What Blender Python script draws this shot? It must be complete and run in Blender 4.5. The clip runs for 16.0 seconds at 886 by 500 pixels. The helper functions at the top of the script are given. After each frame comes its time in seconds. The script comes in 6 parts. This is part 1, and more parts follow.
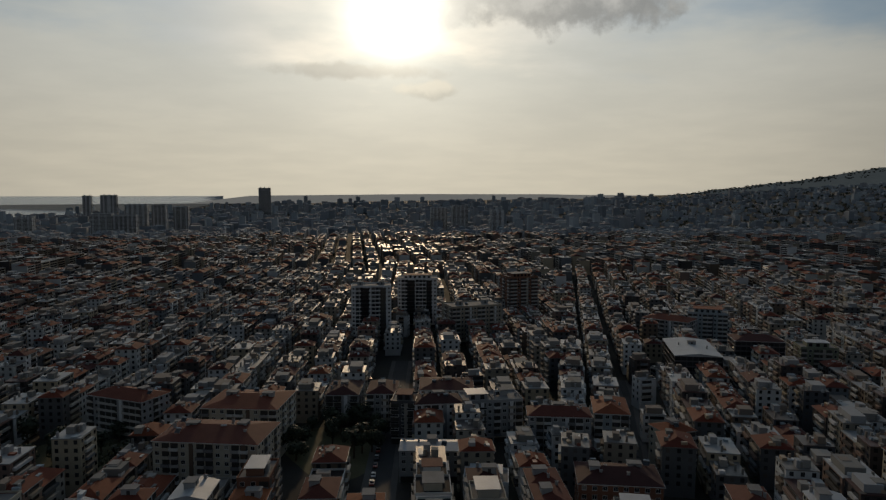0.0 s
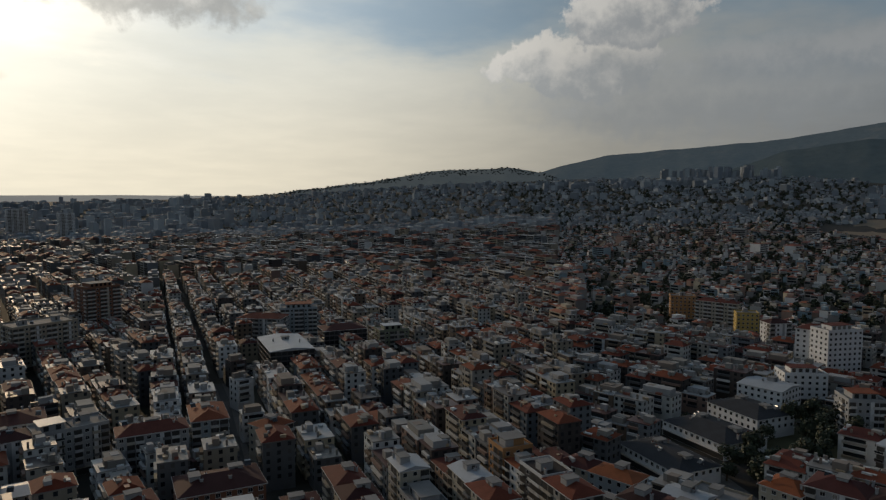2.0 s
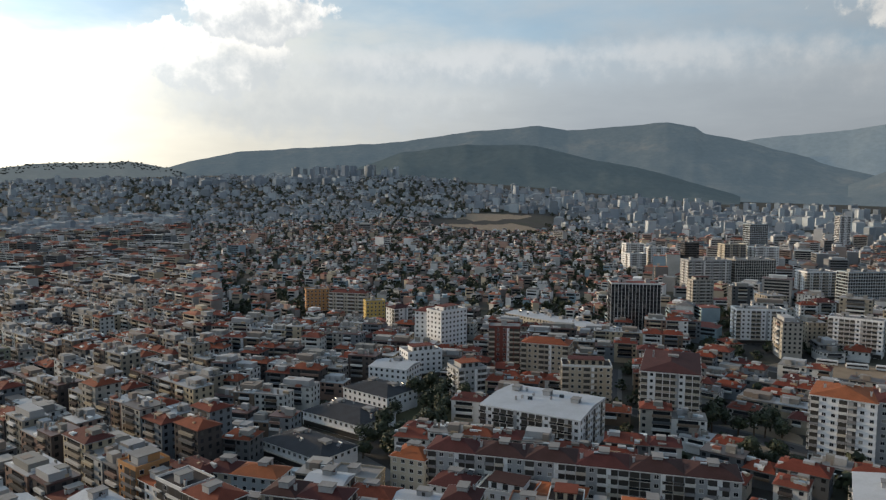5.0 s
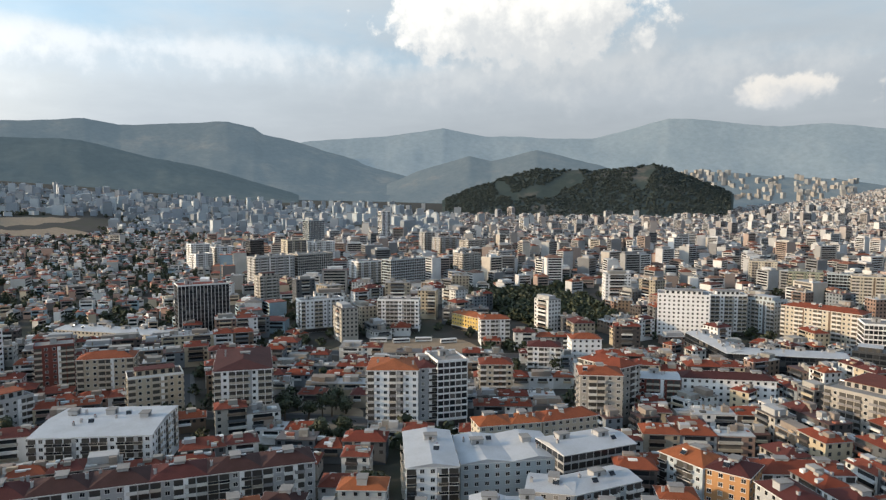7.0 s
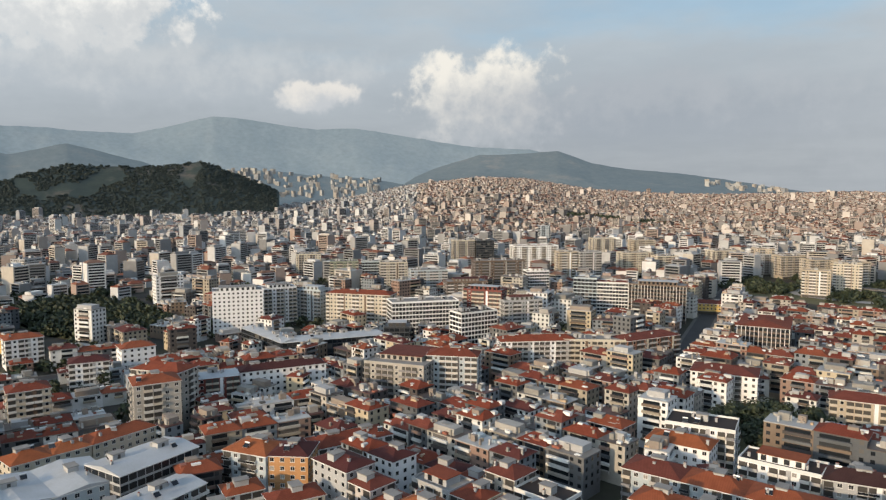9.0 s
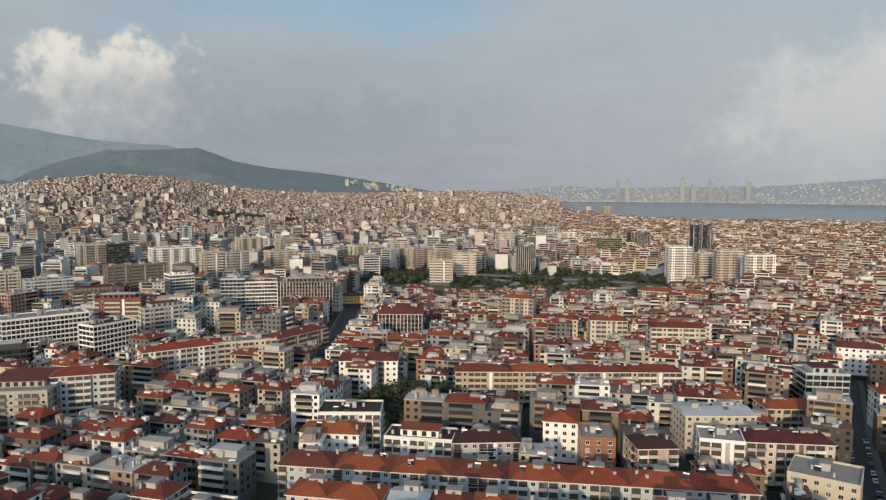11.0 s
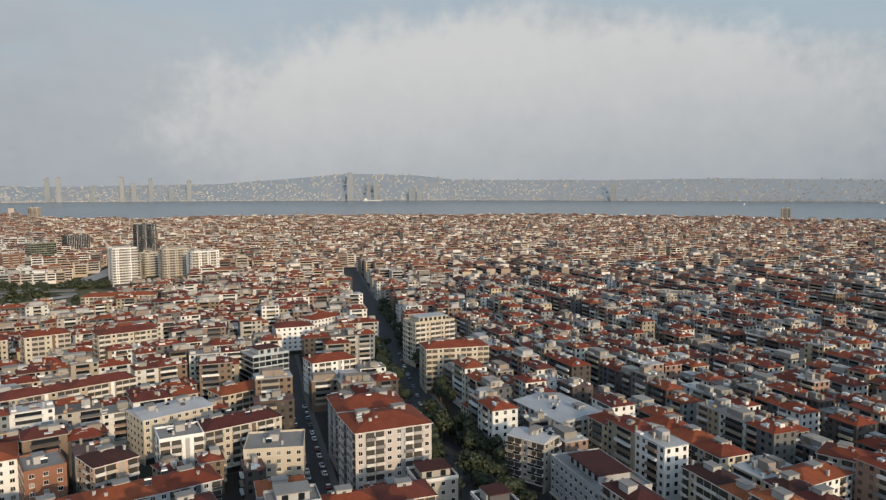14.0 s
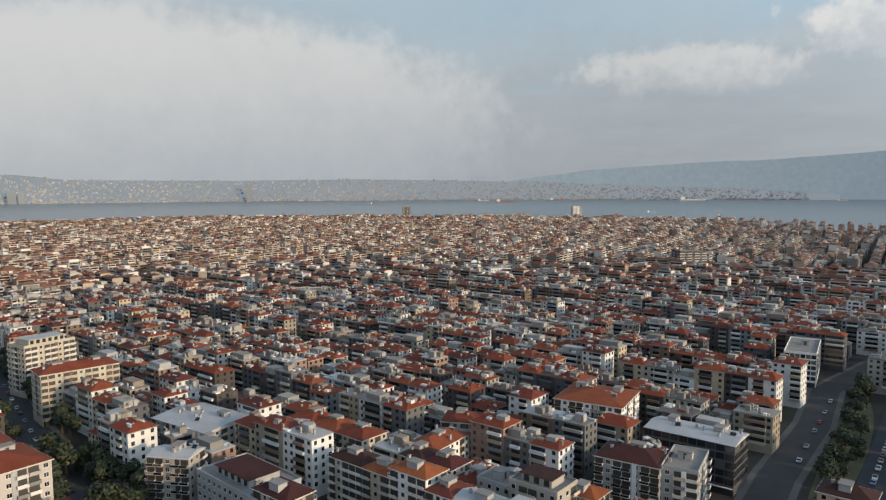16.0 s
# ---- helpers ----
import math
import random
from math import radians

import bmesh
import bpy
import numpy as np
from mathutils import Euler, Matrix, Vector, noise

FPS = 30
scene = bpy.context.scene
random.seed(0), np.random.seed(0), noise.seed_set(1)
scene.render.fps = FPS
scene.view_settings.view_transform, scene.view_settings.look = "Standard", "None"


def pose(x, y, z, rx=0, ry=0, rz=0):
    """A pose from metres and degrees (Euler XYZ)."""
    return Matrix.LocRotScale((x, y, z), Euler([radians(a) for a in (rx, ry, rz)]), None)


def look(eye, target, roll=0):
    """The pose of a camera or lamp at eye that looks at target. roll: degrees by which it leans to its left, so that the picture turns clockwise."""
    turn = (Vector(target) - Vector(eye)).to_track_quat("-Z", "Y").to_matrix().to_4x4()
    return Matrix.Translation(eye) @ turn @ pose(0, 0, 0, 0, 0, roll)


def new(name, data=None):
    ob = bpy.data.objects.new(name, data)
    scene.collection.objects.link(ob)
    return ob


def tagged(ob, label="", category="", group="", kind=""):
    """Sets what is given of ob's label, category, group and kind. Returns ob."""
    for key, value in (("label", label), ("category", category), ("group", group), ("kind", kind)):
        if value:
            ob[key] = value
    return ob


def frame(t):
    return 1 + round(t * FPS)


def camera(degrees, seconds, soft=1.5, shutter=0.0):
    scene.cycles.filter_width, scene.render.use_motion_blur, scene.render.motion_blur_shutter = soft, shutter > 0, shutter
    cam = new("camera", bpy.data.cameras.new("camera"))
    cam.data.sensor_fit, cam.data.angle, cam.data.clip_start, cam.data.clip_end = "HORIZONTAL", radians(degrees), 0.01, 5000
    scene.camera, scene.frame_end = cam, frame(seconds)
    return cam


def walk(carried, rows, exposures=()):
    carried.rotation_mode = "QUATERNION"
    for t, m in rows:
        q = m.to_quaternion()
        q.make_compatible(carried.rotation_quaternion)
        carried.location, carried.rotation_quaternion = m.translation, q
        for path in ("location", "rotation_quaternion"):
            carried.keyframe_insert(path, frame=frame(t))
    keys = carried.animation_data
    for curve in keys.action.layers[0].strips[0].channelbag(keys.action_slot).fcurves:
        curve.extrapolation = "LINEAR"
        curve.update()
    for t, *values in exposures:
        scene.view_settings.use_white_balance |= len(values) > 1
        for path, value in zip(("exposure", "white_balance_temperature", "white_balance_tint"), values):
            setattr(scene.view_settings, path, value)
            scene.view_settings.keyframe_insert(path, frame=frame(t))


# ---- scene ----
H = 108.0  # the flying camera's height over the street
cam = camera(64.48, 16.0, soft=1.3)
PATH = [
    (0.0, pose(0, 0, H, 85.18, -0.04, -2.32)),
    (0.5, pose(0, 0, H, 85.18, -0.10, -4.58)),
    (1.0, pose(0, 0, H, 85.21, -0.06, -11.55)),
    (1.5, pose(0, 0, H, 85.22, -0.03, -21.90)),
    (2.0, pose(0, 0, H, 85.22, 0.03, -34.92)),
    (2.5, pose(0, 0, H, 85.17, 0.03, -47.43)),
    (3.0, pose(0, 0, H, 85.11, 0.07, -55.96)),
    (3.2, pose(0, 0, H, 85.10, 0.07, -56.17)),
    (3.6, pose(0, 0, H, 85.08, 0.0, -56.2)),
    (4.0, pose(0, 0, H, 85.06, -0.1, -56.3)),
    (4.4, pose(0, 0, H, 85.05, -0.2, -57.5)),
    (4.8, pose(0, 0, H, 85.04, -0.3, -61.2)),
    (5.1, pose(0, 0, H, 85.04, -0.3, -65.75)),
    (5.3, pose(0, 0, H, 85.04, -0.31, -69.18)),
    (5.5, pose(0, 0, H, 85.04, -0.31, -72.63)),
    (6.0, pose(0, 0, H, 85.09, -0.11, -81.33)),
    (6.5, pose(0, 0, H, 85.09, -0.14, -89.94)),
    (7.0, pose(0, 0, H, 85.10, -0.14, -98.57)),
    (7.5, pose(0, 0, H, 85.07, -0.16, -107.41)),
    (8.0, pose(0, 0, H, 85.06, -0.17, -116.31)),
    (8.5, pose(0, 0, H, 85.04, -0.13, -125.19)),
    (9.0, pose(0, 0, H, 85.00, -0.06, -134.08)),
    (9.2, pose(0, 0, H, 84.99, -0.08, -137.62)),
    (11.3, pose(0, 0, H, 85.0, -0.33, -166.27)),
    (11.5, pose(0, 0, H, 85.00, -0.33, -169.00)),
    (12.0, pose(0, 0, H, 85.02, -0.25, -175.90)),
    (12.5, pose(0, 0, H, 84.98, -0.22, -182.89)),
    (13.0, pose(0, 0, H, 84.99, -0.16, -189.89)),
    (13.5, pose(0, 0, H, 84.99, -0.07, -197.88)),
    (14.0, pose(0, 0, H, 84.99, 0.03, -205.61)),
    (14.5, pose(0, 0, H, 84.96, 0.15, -212.63)),
    (15.0, pose(0, 0, H, 84.92, 0.21, -219.86)),
    (15.5, pose(0, 0, H, 84.95, 0.20, -227.20)),
    (16.0, pose(0, 0, H, 84.97, 0.27, -234.60)),
]
EXPOSURES = [(0.0, -2.3), (1.0, -2.15), (2.0, -1.75), (3.0, -0.95), (4.0, -0.85), (5.5, -0.04), (7.0, 0.24), (9.0, 0.1), (12.0, -0.2), (16.0, -0.08)]
walk(cam, PATH, EXPOSURES)

# ---- sky and sun ----
SUN_B, SUN_E = -1.5, 14.0
sun_way = Vector((math.sin(radians(SUN_B)) * math.cos(radians(SUN_E)), math.cos(radians(SUN_B)) * math.cos(radians(SUN_E)), math.sin(radians(SUN_E))))
sun = new("sun", bpy.data.lights.new("sun", "SUN"))
sun.data.energy, sun.data.angle, sun.data.color = 3.8, radians(1.2), (1.0, 0.73, 0.45)
sun.matrix_world = look((0, 0, 600), tuple(Vector((0, 0, 600)) - sun_way))


class Net:
    """Short ways to make and join shader nodes."""

    def __init__(self, tree):
        self.t = tree
        tree.nodes.clear()

    def node(self, kind, **sets):
        n = self.t.nodes.new(kind)
        for k, v in sets.items():
            setattr(n, k, v)
        return n

    def join(self, a, b):
        self.t.links.new(a, b)

    def put(self, socket, v):
        if isinstance(v, bpy.types.NodeSocket):
            self.t.links.new(v, socket)
        elif isinstance(v, (tuple, list)) and socket.type == "RGBA" and len(v) == 3:
            socket.default_value = (*v, 1)
        else:
            socket.default_value = v

    def math(self, op, a, b=0.0, c=0.0, clamp=False):
        n = self.node("ShaderNodeMath", operation=op, use_clamp=clamp)
        for i, v in enumerate((a, b, c)):
            self.put(n.inputs[i], v)
        return n.outputs[0]

    def mix(self, f, a, b, how="MIX"):
        n = self.node("ShaderNodeMix", data_type="RGBA", blend_type=how)
        self.put(n.inputs[0], f), self.put(n.inputs[6], a), self.put(n.inputs[7], b)
        return n.outputs[2]

    def smooth(self, v, lo, hi):
        n = self.node("ShaderNodeMapRange", interpolation_type="SMOOTHSTEP")
        for i, w in enumerate((v, lo, hi, 0.0, 1.0)):
            self.put(n.inputs[i], w)
        return n.outputs[0]

    def noise(self, vec, scale, detail=4.0, rough=0.55, out=0):
        n = self.node("ShaderNodeTexNoise")
        self.put(n.inputs["Vector"], vec)
        n.inputs["Scale"].default_value, n.inputs["Detail"].default_value, n.inputs["Roughness"].default_value = scale, detail, rough
        return n.outputs[out]

    def ramp(self, v, stops, how="LINEAR"):
        n = self.node("ShaderNodeValToRGB")
        n.color_ramp.interpolation = how
        el = n.color_ramp.elements
        while len(el) < len(stops):
            el.new(0.5)
        for e, (p, c) in zip(el, stops):
            e.position, e.color = p, (*c, 1)
        self.put(n.inputs[0], v)
        return n.outputs[0]


def lift_col(n, v):
    c = n.node("ShaderNodeCombineXYZ")
    for i in range(3):
        n.join(v, c.inputs[i])
    return c.outputs[0]


def make_sky():
    world = bpy.data.worlds.new("world")
    scene.world = world
    world.use_nodes = True
    n = Net(world.node_tree)
    way = n.node("ShaderNodeTexCoord").outputs["Generated"]
    xyz = n.node("ShaderNodeSeparateXYZ")
    n.join(way, xyz.inputs[0])
    x, y, z = xyz.outputs
    # bearing in degrees clockwise from +y, from -60 to 300; height over the horizon in degrees
    c, s = math.cos(radians(120)), math.sin(radians(120))
    xr = n.math("SUBTRACT", n.math("MULTIPLY", x, c), n.math("MULTIPLY", y, s))
    yr = n.math("ADD", n.math("MULTIPLY", x, s), n.math("MULTIPLY", y, c))
    bear = n.math("ADD", n.math("MULTIPLY", n.math("ARCTAN2", xr, yr), 57.2958), 120.0)
    high = n.math("MULTIPLY", n.math("ARCSINE", z), 57.2958)
    dot = n.node("ShaderNodeVectorMath", operation="DOT_PRODUCT")
    n.join(way, dot.inputs[0])
    dot.inputs[1].default_value = sun_way
    near = n.math("MAXIMUM", dot.outputs["Value"], 0.0)

    sky = n.node("ShaderNodeTexSky", sky_type="NISHITA", sun_disc=False, sun_elevation=radians(SUN_E), sun_rotation=radians(SUN_B), altitude=100, air_density=1.0, dust_density=1.5, ozone_density=1.0)
    clear = n.mix(1.0, sky.outputs[0], (0.085, 0.085, 0.085), "MULTIPLY")
    blue = n.mix(0.65, clear, (0.40, 0.56, 0.70))

    # thin high cloud and haze: grey-blue away from the sun, cream near it
    warm = n.smooth(dot.outputs["Value"], 0.2, 0.99)
    low = n.math("SUBTRACT", 1.0, n.smooth(high, -1.0, 15.0))
    veil = n.mix(warm, (0.42, 0.48, 0.53), (0.84, 0.86, 0.80))
    hazy = n.mix(warm, (0.34, 0.37, 0.40), (0.96, 0.88, 0.70))
    veil = n.mix(n.smooth(high, 18.0, 50.0), n.mix(low, veil, hazy), (0.24, 0.34, 0.50))
    flat = n.node("ShaderNodeCombineXYZ")
    up = n.math("ADD", n.math("MAXIMUM", z, 0.0), 0.12)
    n.join(n.math("DIVIDE", x, up), flat.inputs[0]), n.join(n.math("DIVIDE", y, up), flat.inputs[1])
    sheet = n.noise(flat.outputs[0], 0.7, 6.0, 0.55)
    cover = n.smooth(n.math("ADD", sheet, n.math("MULTIPLY", low, 0.4)), 0.36, 0.62)
    col = n.mix(cover, blue, veil)
    lift = n.math("ADD", 1.0, n.math("ADD", n.math("MULTIPLY", n.smooth(dot.outputs["Value"], 0.62, 1.0), 1.5), n.math("MULTIPLY", n.smooth(dot.outputs["Value"], -0.35, 0.5), 0.42)))
    tone = n.smooth(n.noise(flat.outputs[0], 1.5, 7.0, 0.6), 0.3, 0.75)
    col = n.mix(n.math("MULTIPLY", tone, 0.28), col, n.mix(1.0, col, (1.35, 1.32, 1.28), "MULTIPLY"))

    puffs = n.math("ADD", n.math("ADD", n.math("MULTIPLY", n.math("SUBTRACT", n.noise(way, 6.0, 4.0, 0.55), 0.5), 1.5), n.math("MULTIPLY", n.math("SUBTRACT", n.noise(way, 17.0, 5.0, 0.6), 0.5), 1.9)), n.math("MULTIPLY", n.math("SUBTRACT", n.noise(way, 48.0, 5.0, 0.6), 0.5), 1.1))
    grain = n.noise(way, 26.0, 6.0, 0.62)

    def heap(col, b, e, wb, we, bright, shade, edge=0.25, force=1.0, wobble=1.0, rugged=1.0):
        """A heap of cloud round a bearing and height: lit towards its top, grey towards its foot."""
        db = n.math("DIVIDE", n.math("SUBTRACT", bear, b), wb)
        de = n.math("DIVIDE", n.math("SUBTRACT", high, e), we)
        d = n.math("SQRT", n.math("ADD", n.math("MULTIPLY", db, db), n.math("MULTIPLY", de, de)))
        d = n.math("ADD", d, n.math("MULTIPLY", puffs, wobble))
        m = n.math("SUBTRACT", 1.0, n.smooth(d, 1.0 - edge, 1.0 + edge))
        lit = n.smooth(n.math("ADD", n.math("ADD", de, n.math("MULTIPLY", db, -0.25)), n.math("MULTIPLY", n.math("ADD", n.math("MULTIPLY", n.math("SUBTRACT", grain, 0.5), 3.0), n.math("MULTIPLY", puffs, -1.2)), rugged)), -0.9, 0.9)
        return n.mix(n.math("MULTIPLY", m, force), col, n.mix(lit, shade, bright))

    # dark streaks before the sun
    col = heap(col, 12.0, 14.5, 8.0, 1.9, (0.80, 0.78, 0.72), (0.42, 0.42, 0.40), 0.35, 0.85)
    col = heap(col, -5.0, 9.4, 5.0, 0.5, (0.72, 0.68, 0.58), (0.62, 0.58, 0.50), 0.5, 0.8)
    col = heap(col, 1.0, 8.0, 2.0, 0.5, (1.1, 1.0, 0.8), (0.7, 0.66, 0.55), 0.4, 0.7)
    # heaped clouds over the hills and the bay
    col = heap(col, 54.0, 7.6, 13.0, 3.2, (0.70, 0.72, 0.71), (0.50, 0.54, 0.57), 0.45, 0.7, 0.5, 0.5)
    col = heap(col, 46.0, 9.8, 6.5, 2.6, (1.12, 1.08, 1.0), (0.60, 0.63, 0.64), 0.12, 0.92, 0.8)
    col = heap(col, 49.5, 13.2, 5.6, 2.2, (1.15, 1.12, 1.05), (0.60, 0.63, 0.65), 0.12, 0.95, 0.8)
    col = heap(col, 72.0, 9.6, 22.0, 1.5, (0.62, 0.65, 0.67), (0.44, 0.50, 0.55), 0.6, 0.75, 0.7)
    col = heap(col, 104.0, 13.4, 10.5, 3.4, (0.92, 0.90, 0.85), (0.60, 0.62, 0.63), 0.15, 0.95, 0.75)
    col = heap(col, 112.0, 8.5, 18.0, 2.2, (0.60, 0.62, 0.63), (0.46, 0.50, 0.54), 0.6, 0.6, 0.6)
    col = heap(col, 124.0, 7.2, 3.0, 1.0, (0.82, 0.78, 0.72), (0.56, 0.58, 0.60), 0.3, 0.8, 1.1)
    col = heap(col, 137.0, 7.2, 6.2, 3.6, (0.88, 0.84, 0.76), (0.46, 0.49, 0.52), 0.25, 0.9, 0.85, 0.8)
    col = heap(col, 152.0, 6.0, 15.0, 2.6, (0.40, 0.43, 0.47), (0.33, 0.37, 0.42), 0.6, 0.7, 0.5)
    col = heap(col, 204.0, 4.0, 38.0, 12.0, (0.52, 0.55, 0.575), (0.42, 0.455, 0.495), 0.5, 0.7, 0.25, 0.1)
    col = heap(col, 243.0, 19.0, 30.0, 8.0, (0.44, 0.57, 0.66), (0.42, 0.54, 0.62), 0.45, 0.85, 0.35, 0.1)
    col = heap(col, 212.0, 4.0, 27.0, 9.3, (0.72, 0.715, 0.70), (0.40, 0.44, 0.48), 0.15, 0.78, 0.2, 0.12)
    col = heap(col, 254.0, 8.8, 8.0, 1.6, (0.66, 0.66, 0.65), (0.48, 0.51, 0.54), 0.3, 0.8, 0.8)
    col = heap(col, 266.0, 10.8, 5.0, 2.2, (0.72, 0.71, 0.69), (0.50, 0.53, 0.56), 0.25, 0.85, 0.8)

    # the whole sky is brighter towards the sun
    # and darker overhead
    lift = n.math("MULTIPLY", lift, n.math("SUBTRACT", 1.0, n.math("MULTIPLY", n.smooth(high, 22.0, 50.0), 0.12)))
    col = n.mix(1.0, col, lift_col(n, lift), "MULTIPLY")
    # the glare of the veiled sun
    glare = n.math("ADD", n.math("MULTIPLY", n.math("POWER", near, 700.0), 7.0), n.math("MULTIPLY", n.math("POWER", near, 70.0), 1.6))
    col = n.mix(1.0, col, n.mix(1.0, (1.0, 0.92, 0.74), lift_col(n, glare), "MULTIPLY"), "ADD")
    bg = n.node("ShaderNodeBackground")
    n.join(col, bg.inputs[0])
    bg.inputs[1].default_value = 1.0
    n.join(bg.outputs[0], n.node("ShaderNodeOutputWorld").inputs[0])


make_sky()

# ---- materials ----


def stuff_material(name, rough=0.85, metal=0.0):
    m = bpy.data.materials.new(name)
    m.use_nodes = True
    n = Net(m.node_tree)
    b = n.node("ShaderNodeBsdfPrincipled")
    b.inputs["Roughness"].default_value, b.inputs["Metallic"].default_value = rough, metal
    if rough > 0.7:
        b.inputs["Specular IOR Level"].default_value = 0.2
    n.join(b.outputs[0], n.node("ShaderNodeOutputMaterial").inputs[0])
    return m, n, b


def place(n):
    return n.node("ShaderNodeNewGeometry").outputs["Position"]


def worn(n, col, amount=0.35, big=0.12, fine=1.7):
    """Stains and grain over a colour, at two sizes."""
    p = place(n)
    s = n.smooth(n.noise(p, big, 5.0, 0.6), 0.35, 0.7)
    col = n.mix(n.math("MULTIPLY", s, amount), col, n.mix(1.0, col, (0.62, 0.60, 0.57), "MULTIPLY"))
    g = n.noise(p, fine, 3.0, 0.6)
    return n.mix(amount * 0.6, col, n.mix(1.0, col, n.ramp(g, [(0.3, (0.7, 0.7, 0.7)), (0.7, (1.2, 1.2, 1.2))]), "MULTIPLY"))


def paint(name, col, amount=0.35, rough=0.85, metal=0.0):
    m, n, b = stuff_material(name, rough, metal)
    n.join(worn(n, col, amount), b.inputs["Base Color"])
    return m


def chance(n, island):
    return n.node("ShaderNodeNewGeometry").outputs["Random Per Island"] if island else n.node("ShaderNodeObjectInfo").outputs["Random"]


def many(name, colours, island=True, amount=0.35, rough=0.85, metal=0.0):
    """A paint of several colours, one by chance for each piece."""
    m, n, b = stuff_material(name, rough, metal)
    k = len(colours)
    col = n.ramp(chance(n, island), [(i / k, c) for i, c in enumerate(colours)], "CONSTANT")
    n.join(worn(n, col, amount), b.inputs["Base Color"])
    return m


def tiles(name, colours, island):
    """Clay roof tiles: courses as fine relief, patched and weathered."""
    m, n, b = stuff_material(name, 0.8)
    k = len(colours)
    col = n.ramp(chance(n, island), [(i / k, c) for i, c in enumerate(colours)], "CONSTANT")
    p = place(n)
    col = worn(n, col, 0.55, 0.25, 2.6)
    w = n.node("ShaderNodeTexWave", wave_type="BANDS", bands_direction="DIAGONAL")
    w.inputs["Scale"].default_value, w.inputs["Distortion"].default_value = 1.1, 0.6
    n.join(p, w.inputs["Vector"])
    col = n.mix(0.25, col, n.mix(1.0, col, w.outputs[0], "MULTIPLY"))
    n.join(col, b.inputs["Base Color"])
    return m


PALETTE = [(0.52, 0.53, 0.52), (0.30, 0.27, 0.22), (0.13, 0.135, 0.142), (0.60, 0.61, 0.61), (0.17, 0.13, 0.10), (0.44, 0.38, 0.28), (0.095, 0.104, 0.116), (0.36, 0.345, 0.315), (0.25, 0.175, 0.145), (0.66, 0.67, 0.68), (0.075, 0.067, 0.066), (0.19, 0.215, 0.24)]
BAY_PALETTE = [(0.50, 0.46, 0.41), (0.36, 0.31, 0.26), (0.58, 0.55, 0.51), (0.24, 0.20, 0.175), (0.44, 0.37, 0.29), (0.40, 0.38, 0.36), (0.30, 0.24, 0.20), (0.64, 0.62, 0.59), (0.17, 0.16, 0.16)]
WALL = {
    "white": paint("white_plaster", (0.711, 0.721, 0.735), 0.25), "cream": paint("cream_plaster", (0.467, 0.429, 0.355), 0.3),
    "grey": paint("grey_plaster", (0.35, 0.36, 0.372), 0.35), "dark": paint("dark_cladding", (0.078, 0.078, 0.086), 0.3, 0.6),
    "black": paint("black_cladding", (0.035, 0.039, 0.045), 0.25, 0.45), "beige": paint("beige_plaster", (0.39, 0.342, 0.272), 0.35),
    "yellow": paint("yellow_plaster", (0.515, 0.374, 0.125), 0.3), "pink": paint("pink_plaster", (0.452, 0.328, 0.257), 0.3),
    "brick": paint("brick_plaster", (0.234, 0.117, 0.078), 0.4), "orange": paint("orange_plaster", (0.429, 0.234, 0.109), 0.35),
    "bluegrey": paint("bluegrey_plaster", (0.374, 0.428, 0.468), 0.3), "greybeige": paint("greybeige_plaster", (0.345, 0.328, 0.30), 0.35),
    "darkred": paint("darkred_plaster", (0.156, 0.055, 0.047), 0.3), "brown": paint("brown_cladding", (0.125, 0.086, 0.062), 0.3, 0.6),
    "greenish": paint("greenish_plaster", (0.203, 0.226, 0.172), 0.35), "greypink": paint("greypink_plaster", (0.448, 0.413, 0.395), 0.3),
}
ROOF = {
    "tile": tiles("red_tile", [(0.218, 0.056, 0.029), (0.179, 0.047, 0.027), (0.252, 0.073, 0.034), (0.146, 0.043, 0.031)], False),
    "orange": tiles("orange_tile", [(0.305, 0.099, 0.041), (0.279, 0.086, 0.034)], False),
    "maroon": tiles("maroon_tile", [(0.066, 0.023, 0.022), (0.056, 0.026, 0.024), (0.086, 0.026, 0.024)], False),
    "darktile": tiles("dark_tile", [(0.040, 0.043, 0.051)], False), "dark": paint("dark_felt", (0.037, 0.031, 0.031), 0.4),
    "flat": paint("roof_concrete", (0.239, 0.232, 0.226), 0.5), "redflat": tiles("red_felt", [(0.225, 0.060, 0.041)], False),
    "sheet": paint("roof_sheet", (0.371, 0.391, 0.419), 0.4, 0.5),
}
white = paint("white_trim", (0.606, 0.611, 0.611), 0.25)
rail = many("balcony_front", [(0.54, 0.53, 0.51), (0.38, 0.37, 0.36), (0.60, 0.60, 0.59), (0.21, 0.21, 0.22), (0.45, 0.41, 0.35)], False)
# near-black paint for the shade of balcony recesses; also shop fronts, hut doors
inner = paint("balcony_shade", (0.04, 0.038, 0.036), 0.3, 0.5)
glass, gn, gb = stuff_material("window_glass", 0.12)
gn.join(gn.ramp(chance(gn, False), [(0, (0.012, 0.014, 0.018)), (0.55, (0.03, 0.033, 0.037)), (0.85, (0.08, 0.075, 0.07)), (0.95, (0.25, 0.24, 0.22))], "CONSTANT"), gb.inputs["Base Color"])
far_glass, gn, gb = stuff_material("far_window_glass", 0.15)
gn.join(gn.ramp(chance(gn, True), [(0, (0.014, 0.017, 0.021)), (0.6, (0.035, 0.038, 0.042)), (0.9, (0.11, 0.105, 0.10))], "CONSTANT"), gb.inputs["Base Color"])
far_wall = many("town_plaster", PALETTE)
bay_wall = many("bay_town_plaster", BAY_PALETTE)
